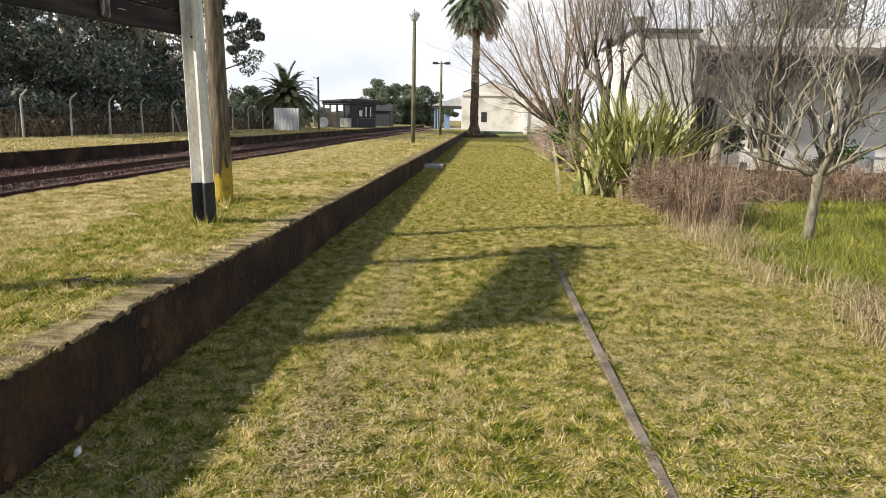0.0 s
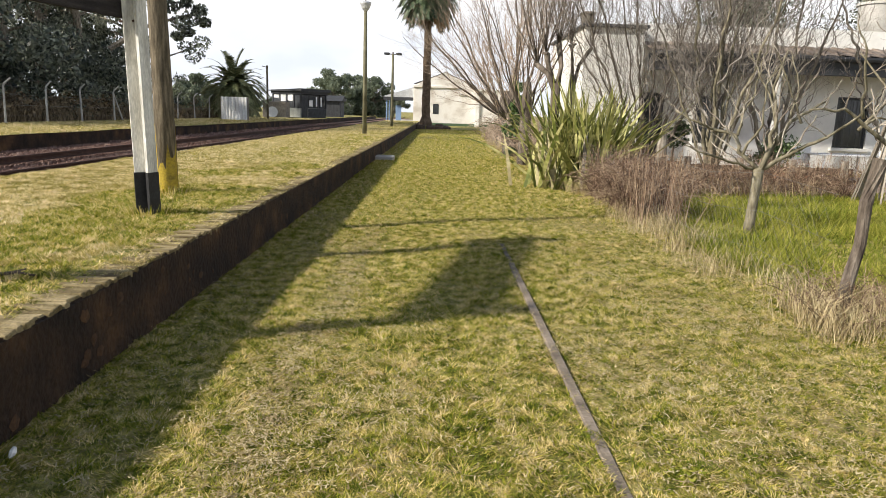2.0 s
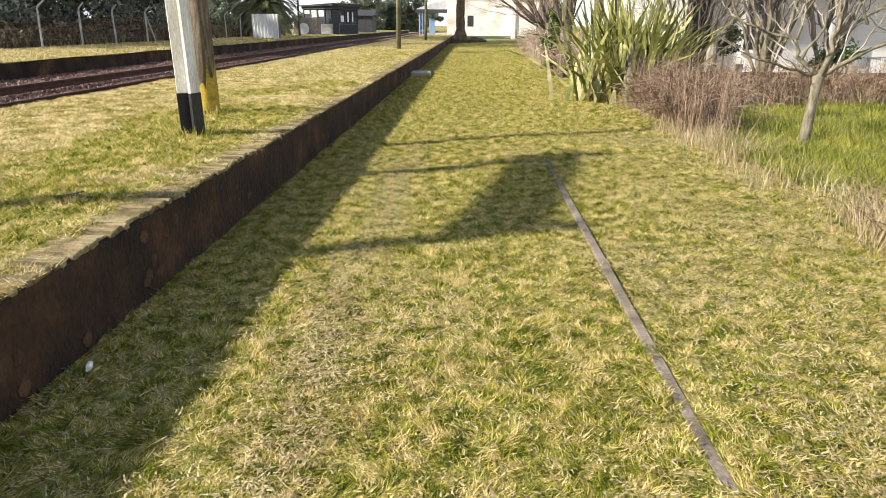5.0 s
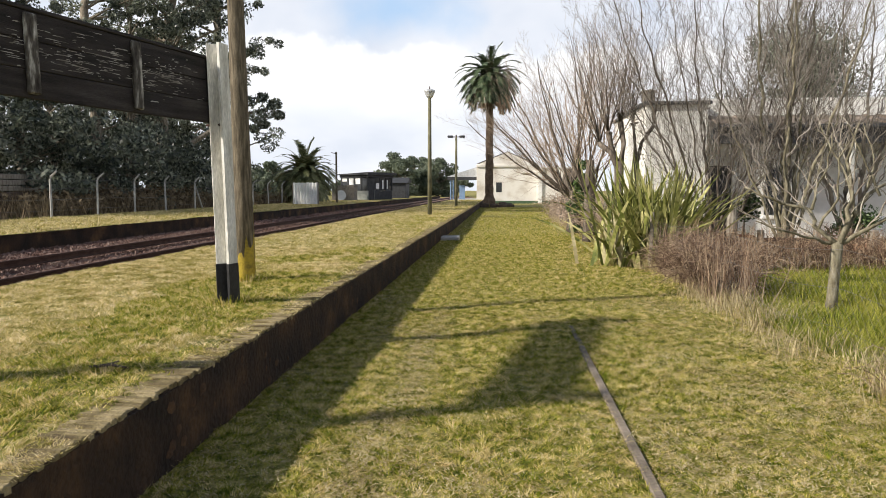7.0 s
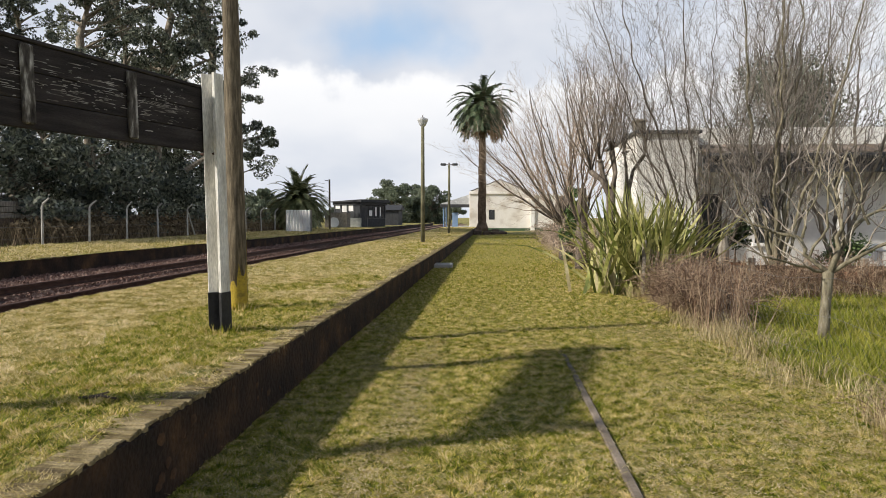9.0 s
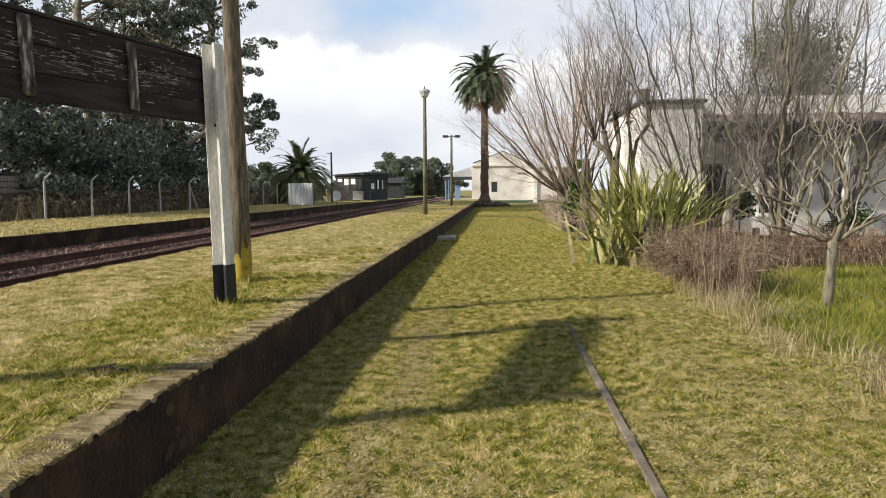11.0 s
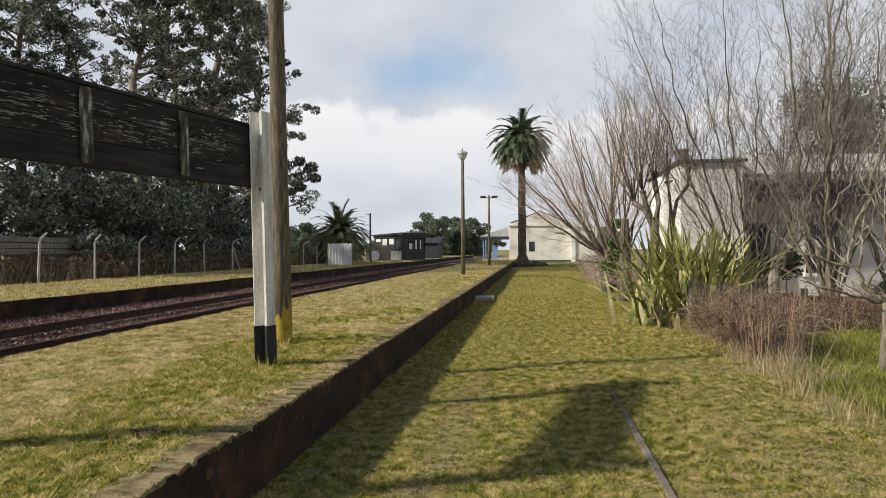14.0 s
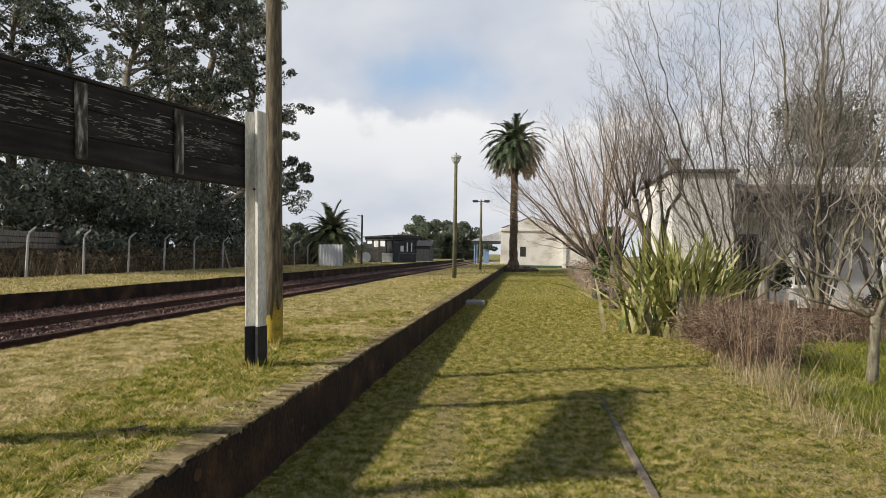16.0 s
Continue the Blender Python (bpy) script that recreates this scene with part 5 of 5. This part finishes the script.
cabin()
cart = thing("shed", (-15.2, 100, 0.5), "dark old shed beyond the signal cabin", "shed")
part("wall", Geo().box(-1.9, 1.5, -2, 2, -0.4, 2.2, 0.03), DARKWOOD, cart)
part("roof", Geo().add([(-2.2, -2.3, 2.2), (1.8, -2.3, 2.2), (1.8, 2.3, 2.2), (-2.2, 2.3, 2.2), (-2.2, 0, 3.0), (1.8, 0, 3.0)], [(0, 1, 5, 4), (3, 2, 5, 4), (0, 3, 4), (1, 2, 5), (0, 1, 2, 3)]), DARKWOOD, cart)
cart = thing("shed", (-18.6, 78, HP), "low grey shed with an arched white panel", "shed")
part("wall", Geo().box(-0.8, 1.8, -1, 1, -0.2, 1.7, 0.03), GREYWOOD, cart)
part("panel", Geo().tube([(0.3, -1.06, 0.55), (0.3, -1.02, 0.55)], [0.6, 0.6], 20), PLASTIC, cart)

# ---- station building ----
stn = thing("station_building", (0, 84, 0), "old white station building with flaking plaster and a low gable", "station")
part("wall", Geo().box(-2.9, 4.7, 0, 14, -0.2, 4.9, 0.03), PLASTER_OLD, stn)
part("gable", Geo().add([(-2.6, 0.0, 4.9), (4.3, 0.0, 4.9), (0.85, 0.0, 6.3), (-2.6, 0.4, 4.9), (4.3, 0.4, 4.9), (0.85, 0.4, 6.3)], [(0, 1, 2), (3, 4, 5), (0, 2, 5, 3), (1, 2, 5, 4), (0, 1, 4, 3)]), PLASTER_OLD, stn)
part("roof", Geo().add([(-2.9, 0.1, 4.92), (4.6, 0.1, 4.92), (0.85, 0.1, 6.4), (-2.9, 13.9, 4.92), (4.6, 13.9, 4.92), (0.85, 13.9, 6.4)], [(0, 2, 5, 3), (1, 2, 5, 4)]), ROOF, stn, "weathered sheet roof")
part("cornice", Geo().box(-2.95, 2.5, -0.16, -0.003, 4.5, 4.78, 0.03), PLASTER_OLD, stn)
part("moulding", Geo().box(2.5, 4.5, -0.14, -0.003, 3.7, 4.0, 0.03), PLASTER_OLD, stn)
part("canopy_floor", Geo().box(EX, -2.96, 83.92 - 84, 14, -0.2, HP - 0.03, 0.01), CONCRETE, stn)
part("wing_wall", Geo().box(4.7, 9.5, -0.6, 10, -0.2, 4.3, 0.03), PLASTER_OLD, stn)
part("parapet", Geo().box(4.6, 9.6, -0.7, 0.2, 4.3, 4.5, 0.02), PLASTER, stn)
part("pilaster", Geo().box(4.6, 5.1, -0.78, -0.603, -0.2, 4.3, 0.02), PLASTER, stn)
part("plinth", Geo().box(-2.95, 9.5, -0.66, -0.605, -0.2, 0.35, 0.01), GREENPAINT, stn, "green painted foot of the wall")
part("window", Geo().box(-0.5, 0.2, -0.03, -0.004, 1.4, 2.6, 0.01), PANE, stn, "small dark window")
part("canopy_roof", Geo().add([(-6.6, 1, 3.35), (-2.9, 1, 4.55), (-2.9, 12, 4.55), (-6.6, 12, 3.35), (-6.6, 1, 3.25), (-2.9, 1, 4.4), (-2.9, 12, 4.4), (-6.6, 12, 3.25)], [(0, 1, 2, 3), (4, 5, 6, 7), (0, 1, 5, 4), (2, 3, 7, 6), (0, 3, 7, 4)]), ZINC, stn, "grey sheet canopy over the platform")
part("valance", Geo().box(-6.6, -2.9, 0.95, 1.02, 2.9, 3.3, 0.01), DARKWOOD, stn)
part("valance", Geo().add([(-6.5, 0.97, 3.3), (-2.9, 0.97, 3.3), (-2.9, 0.97, 4.4), (-6.5, 1.0, 3.3), (-2.9, 1.0, 3.3), (-2.9, 1.0, 4.4)], [(0, 1, 2), (3, 4, 5), (0, 2, 5, 3)]), ZINC, stn)
for y in (1.2, 6, 11):
    part("column", Geo().tube([(-6.2, y, 0), (-6.2, y, 3.3)], [0.09, 0.08], 8), BLUE, stn, "blue iron column")
part("gate", Geo().box(-5.2, -4.5, 3.0, 3.1, 0.4, 2.3, 0.02), BLUE, stn, "blue door under the canopy")

# ---- house ----
house = thing("house", (0, 0, 0), "single-storey white plastered house with a sheet-roofed verandah", "house")


def wall_y(g, x0, x1, y, z0, z1, t, holes):
    """A wall facing -y, one mesh, with openings cut through it."""
    xs = sorted({x0, x1, *(h[0] for h in holes), *(h[1] for h in holes)})
    zs = sorted({z0, z1, *(h[2] for h in holes), *(h[3] for h in holes)})
    n, m = len(xs) - 1, len(zs) - 1

    def full(i, k):
        if not (0 <= i < n and 0 <= k < m):
            return False
        cx, cz = (xs[i] + xs[i + 1]) / 2, (zs[k] + zs[k + 1]) / 2
        return not any(a < cx < b and za < cz < zb for a, b, za, zb in holes)

    def at(i, k, back):
        return (i * (m + 1) + k) * 2 + back

    fs = []
    for i in range(n):
        for k in range(m):
            if not full(i, k):
                continue
            fs += [(at(i, k, 0), at(i + 1, k, 0), at(i + 1, k + 1, 0), at(i, k + 1, 0)), (at(i, k, 1), at(i + 1, k, 1), at(i + 1, k + 1, 1), at(i, k + 1, 1))]
            for di, dk, p, q in ((-1, 0, (i, k), (i, k + 1)), (1, 0, (i + 1, k), (i + 1, k + 1)), (0, -1, (i, k), (i + 1, k)), (0, 1, (i, k + 1), (i + 1, k + 1))):
                if not full(i + di, k + dk):
                    fs.append((at(*p, 0), at(*q, 0), at(*q, 1), at(*p, 1)))
    return g.add([(x, y + t * w, z) for x in xs for z in zs for w in (0, 1)], fs)


part("front_wall", wall_y(Geo(), 4.15, 5.85, 19.9, -0.2, 4.05, 0.3, []), PLASTER, house)
part("side_wall", Geo().box(4.15, 4.45, 20.2, 25, -0.2, 4.05), PLASTER, house)
part("inner_wall", Geo().box(5.55, 5.85, 20.2, 20.6, -0.2, 4.05), PLASTER, house)
VY = 20.6
holes = [(6.0, 6.8, 0.15, 2.35), (7.75, 8.35, 0.9, 2.3), (12.0, 13.0, 0.9, 2.4), (14.6, 15.5, 0.15, 2.5)]
part("verandah_wall", wall_y(Geo(), 5.55, 22, VY, -0.2, 4.3, 0.3, holes), PLASTER, house)
part("back_wall", Geo().box(4.15, 22, 25, 25.3, -0.2, 4.0), PLASTER, house)
part("end_wall", Geo().box(21.7, 22, 20.9, 25, -0.2, 4.0), PLASTER, house)
for a, b, za, zb in holes:
    w = part("door" if za < 0.5 else "window", Geo().box(a + 0.06, b - 0.06, VY + 0.10, VY + 0.14, za + 0.02, zb - 0.06, 0.01), PANE if za > 0.5 else DARKWOOD, house)
    part("frame", Geo().box(a, a + 0.06, VY + 0.06, VY + 0.18, za, zb).box(b - 0.06, b, VY + 0.06, VY + 0.18, za, zb).box(a + 0.06, b - 0.06, VY + 0.06, VY + 0.18, zb - 0.06, zb), DARKWOOD, w)
    if za > 0.5:
        part("sill", Geo().box(a - 0.08, b + 0.08, VY - 0.10, VY + 0.02, za - 0.1, za, 0.01), PLASTER, w)
        for k in range(5):
            part("bar", Geo().tube([(a + (b - a) * (k + 0.5) / 5, VY + 0.03, za), (a + (b - a) * (k + 0.5) / 5, VY + 0.03, zb)], [0.01, 0.01], 5), DARKWOOD, w)
part("roof_edge", Geo().box(4.05, 5.95, 19.78, 25.4, 4.055, 4.15, 0.02), DARKWOOD, house, "thin dark roof edge")
g = Geo()
for i in range(40):
    x0, x1 = 5.95 + i * 0.4, 6.35 + i * 0.4
    g.add([(x0, 19.35, 3.44), (x1, 19.35, 3.44), (x1, 22.9, 4.42), (x0, 22.9, 4.42), (x0 + 0.05, 19.35, 3.48), (x0 + 0.05, 22.9, 4.46)], [(0, 4, 5, 3), (4, 1, 2, 5)])
g.add([(5.95, 22.9, 4.42), (21.95, 22.9, 4.42), (21.95, 25.2, 4.0), (5.95, 25.2, 4.0)], [(0, 1, 2, 3)])
part("verandah_roof", g, ROOF, house, "weathered sheet roof of the verandah")
part("eave_beam", Geo().box(5.86, 22, 19.42, 19.54, 2.92, 3.36, 0.01), DARKWOOD, house, "dark eave beam")
part("gutter", Geo().tube([(5.95, 19.33, 3.36), (22, 19.33, 3.36)], [0.075, 0.075], 8), DARKWOOD, house)
for i in range(20):
    x = 6.4 + i * 0.8
    part("rafter", Geo().add([(x, 19.54, 3.24), (x + 0.06, 19.54, 3.24), (x + 0.06, 20.6, 3.56), (x, 20.6, 3.56), (x, 19.54, 3.36), (x + 0.06, 19.54, 3.36), (x + 0.06, 20.6, 3.68), (x, 20.6, 3.68)], [(0, 1, 2, 3), (4, 5, 6, 7), (0, 1, 5, 4), (1, 2, 6, 5), (2, 3, 7, 6), (3, 0, 4, 7)]), DARKWOOD, house)
for x in (9.6, 12.9, 16.2, 19.5):
    part("verandah_post", Geo().box(x - 0.05, x + 0.05, 19.42, 19.54, 0.1, 2.92, 0.01), PLASTER, house, "white verandah post")
chimney = part("chimney", Geo().box(4.20, 4.52, 20.5, 20.85, 4.1, 4.48, 0.02), GREYWOOD, house, "stained brick chimney")
part("cap", Geo().box(4.16, 4.56, 20.46, 20.89, 4.48, 4.56, 0.02), GREYWOOD, chimney)

obj("terrace", Geo().box(5.9, 22, 14.95, 20.58, -0.2, 0.14, 0.02), PAVE, "brick paved terrace in front of the house", "terrace", kind="structure")
tank = thing("water_tank", (14.5, 23.2, 3.95), "pale round water tank on the house roof", "water tank")
part("vessel", Geo().tube([(0, 0, 0.1), (0, 0, 0.2), (0, 0, 1.45), (0, 0, 1.5)], [0.52, 0.56, 0.68, 0.70], 24), CONCRETE, tank, smooth=True)
part("rim", Geo().tube([(0, 0, 1.5), (0, 0, 1.58)], [0.74, 0.74], 24), CONCRETE, tank)
part("stand", Geo().box(-0.6, 0.6, -0.6, 0.6, -0.15, 0.1, 0.02), BRICK, tank)

# ---- garden things ----
border = thing("timber_border", (0, 0, 0), "low dark timber rails along the garden edge", "border")
for z in (0.25, 0.5):
    part("rail", Geo().box(4.2, 9.2, 14.82, 14.88, z, z + 0.13, 0.01), SLEEPER, border)
for i in range(5):
    part("post", Geo().box(4.3 + i * 1.15, 4.42 + i * 1.15, 14.70, 14.81, -0.1, 0.8, 0.01), GREYWOOD, border)
log = thing("stump", (5.2, 15.6, 0.13), "old grey timber post standing by the terrace", "post")
part("post", Geo().tube([(0, 0, -0.1), (0, 0, 0.85), (0.02, 0, 1.12)], [0.13, 0.12, 0.07], 10), GREYWOOD, log)


def pot(at, s, label):
    t = thing("flower_pot", at, label, "plant pot")
    part("pot", Geo().tube([(0, 0, 0), (0, 0, 0.26 * s), (0, 0, 0.3 * s), (0, 0, 0.34 * s)], [0.12 * s, 0.17 * s, 0.2 * s, 0.2 * s], 16), TERRACOTTA, t)
    return t


def topiary(at, label, stem, r, n):
    t = pot(at, 1.2, label)
    part("stem", Geo().tube([(0, 0, 0.3), (0, 0, stem)], [0.02, 0.015], 6), BARK, t)
    cc = rng.normal(0, r * 0.5, (14, 3)) + np.array([0, 0, stem])
    part("foliage", quad_mesh("foliage", leaf_cloud(cc, np.full(14, r * 0.55), n, 0.035, 0.6, 0)), IVY, t, "bright green leaf ball")


topiary((5.95, 17.0, 0.14), "small green clipped shrub in a clay pot", 1.15, 0.30, 1500)
topiary((8.15, 16.0, 0.14), "dark leafy shrub in a clay pot by the terrace", 0.75, 0.42, 1800)
pot((8.05, 15.15, 0.14), 1.3, "terracotta pot on the terrace edge")
pot((8.42, 15.25, 0.14), 0.9, "small terracotta pot on the terrace edge")
table = thing("garden_table", (10.2, 17.0, 0.14), "white plastic garden table on the terrace", "table")
part("tabletop", Geo().box(-0.75, 0.75, -0.45, 0.45, 0.68, 0.72, 0.01), PLASTIC, table)
for x in (-0.65, 0.65):
    for y in (-0.35, 0.35):
        part("leg", Geo().box(x - 0.03, x + 0.03, y - 0.03, y + 0.03, 0, 0.68, 0.005), PLASTIC, table)
chair = thing("garden_chair", (11.0, 16.2, 0.14), "white plastic garden chair beside the table", "chair", "garden chairs", rz=20)
part("seat", Geo().box(-0.24, 0.24, -0.24, 0.24, 0.42, 0.46, 0.01), PLASTIC, chair)
part("backrest", Geo().box(-0.24, 0.24, 0.2, 0.24, 0.46, 0.86, 0.01), PLASTIC, chair)
for x in (-0.22, 0.22):
    for y in (-0.22, 0.22):
        part("leg", Geo().tube([(x * 1.15, y * 1.15, 0), (x, y, 0.42)], [0.02, 0.02], 6), PLASTIC, chair)
copy_thing(chair, pose(9.6, 18.0, 0.14, 0, 0, 175))
canes = thing("cane_stack", (8.5, 12.6, 0.1), "bundle of pale canes leaning together", "canes")
for i in range(26):
    a = random.uniform(0, 2 * math.pi)
    part("cane", Geo().tube([(0.55 * math.cos(a), 0.55 * math.sin(a), 0), (0.08 * math.cos(a), 0.08 * math.sin(a), 1.9), (-0.15 * math.cos(a), -0.15 * math.sin(a), 2.6)], [0.018, 0.015, 0.012], 5), TWIG, canes)
cc = np.stack([rng.normal(3.0, 0.2, 26), rng.normal(25.2, 0.2, 26), rng.uniform(0.2, 2.6, 26)], -1)
obj("ivy", quad_mesh("ivy", leaf_cloud(cc, np.full(26, 0.22), 4000, 0.07, 0.6, 0)), IVY, "dark ivy climbing the old tree trunk", "ivy", kind="stuff")

# ---- worn back wall ----
worn = Geo()
wr = random.Random(51)
for i in range(70):
    y, z = wr.uniform(1.9, 16), wr.uniform(0.05, HP - 0.10)
    n, r = wr.randint(5, 8), wr.uniform(0.012, 0.05)
    rim = [(WX + 0.0045, y + math.cos(6.283 * k / n) * r * wr.uniform(0.7, 1.5), z + math.sin(6.283 * k / n) * r * wr.uniform(0.6, 1.3)) for k in range(n)]
    worn.add(rim + [(WX + 0.012, y, z)], [(k, (k + 1) % n, n) for k in range(n)])
tagged(part("render_crust", worn, mat("bare_orange_render", [(0.05, 0.028, 0.016), (0.11, 0.058, 0.028)], 12.0, 60, 0.95, 0.6), platform, "flakes of lighter orange render"), kind="stuff")

# ---- coping bricks, last ----
for s in range(3):
    cm = Geo().box(-0.24 + 0.02 * s, -0.004, -0.0225, 0.0225, -0.045, 0.0, 0.006).mesh("brick")
    cm.materials.append(COPING)
    for i in range(100):
        q = part("brick", cm, COPING, platform)
        q.matrix_basis = pose(WX + random.uniform(-0.022, 0.006), 1.8 + (i * 3 + s) * 0.05, HP + random.uniform(-0.012, 0.002), random.uniform(-5, 5), random.uniform(-2, 2), random.uniform(-4, 4))
rest = Geo()
for i in range(600):
    y = 1.8 + 300 * 0.05 + i * 0.075
    z, x = HP + random.uniform(-0.012, 0.003), WX + random.uniform(-0.014, 0.005)
    rest.box(x - 0.24, x - 0.004, y - 0.034, y + 0.034, z - 0.045, z)
tagged(part("coping_rest", rest, COPING, platform), kind="stuff")
edge = blades(26000, WX - 0.30, WX + 0.005, 1.8, 14, lambda x, y: np.full(len(x), HP - 0.006), 0.022, 0.007, 1.3, 1.4, keep=lambda x, y: np.sin(y * 3.1) + np.sin(y * 7.3 + 1) + 4 * (WX - 0.08 - x) > rng.uniform(-0.5, 1.8, len(x)))
obj("edge_moss", tri_mesh("edge_moss", edge), GRASS_DRY, "thin dry grass creeping over the coping", "grass", kind="stuff")
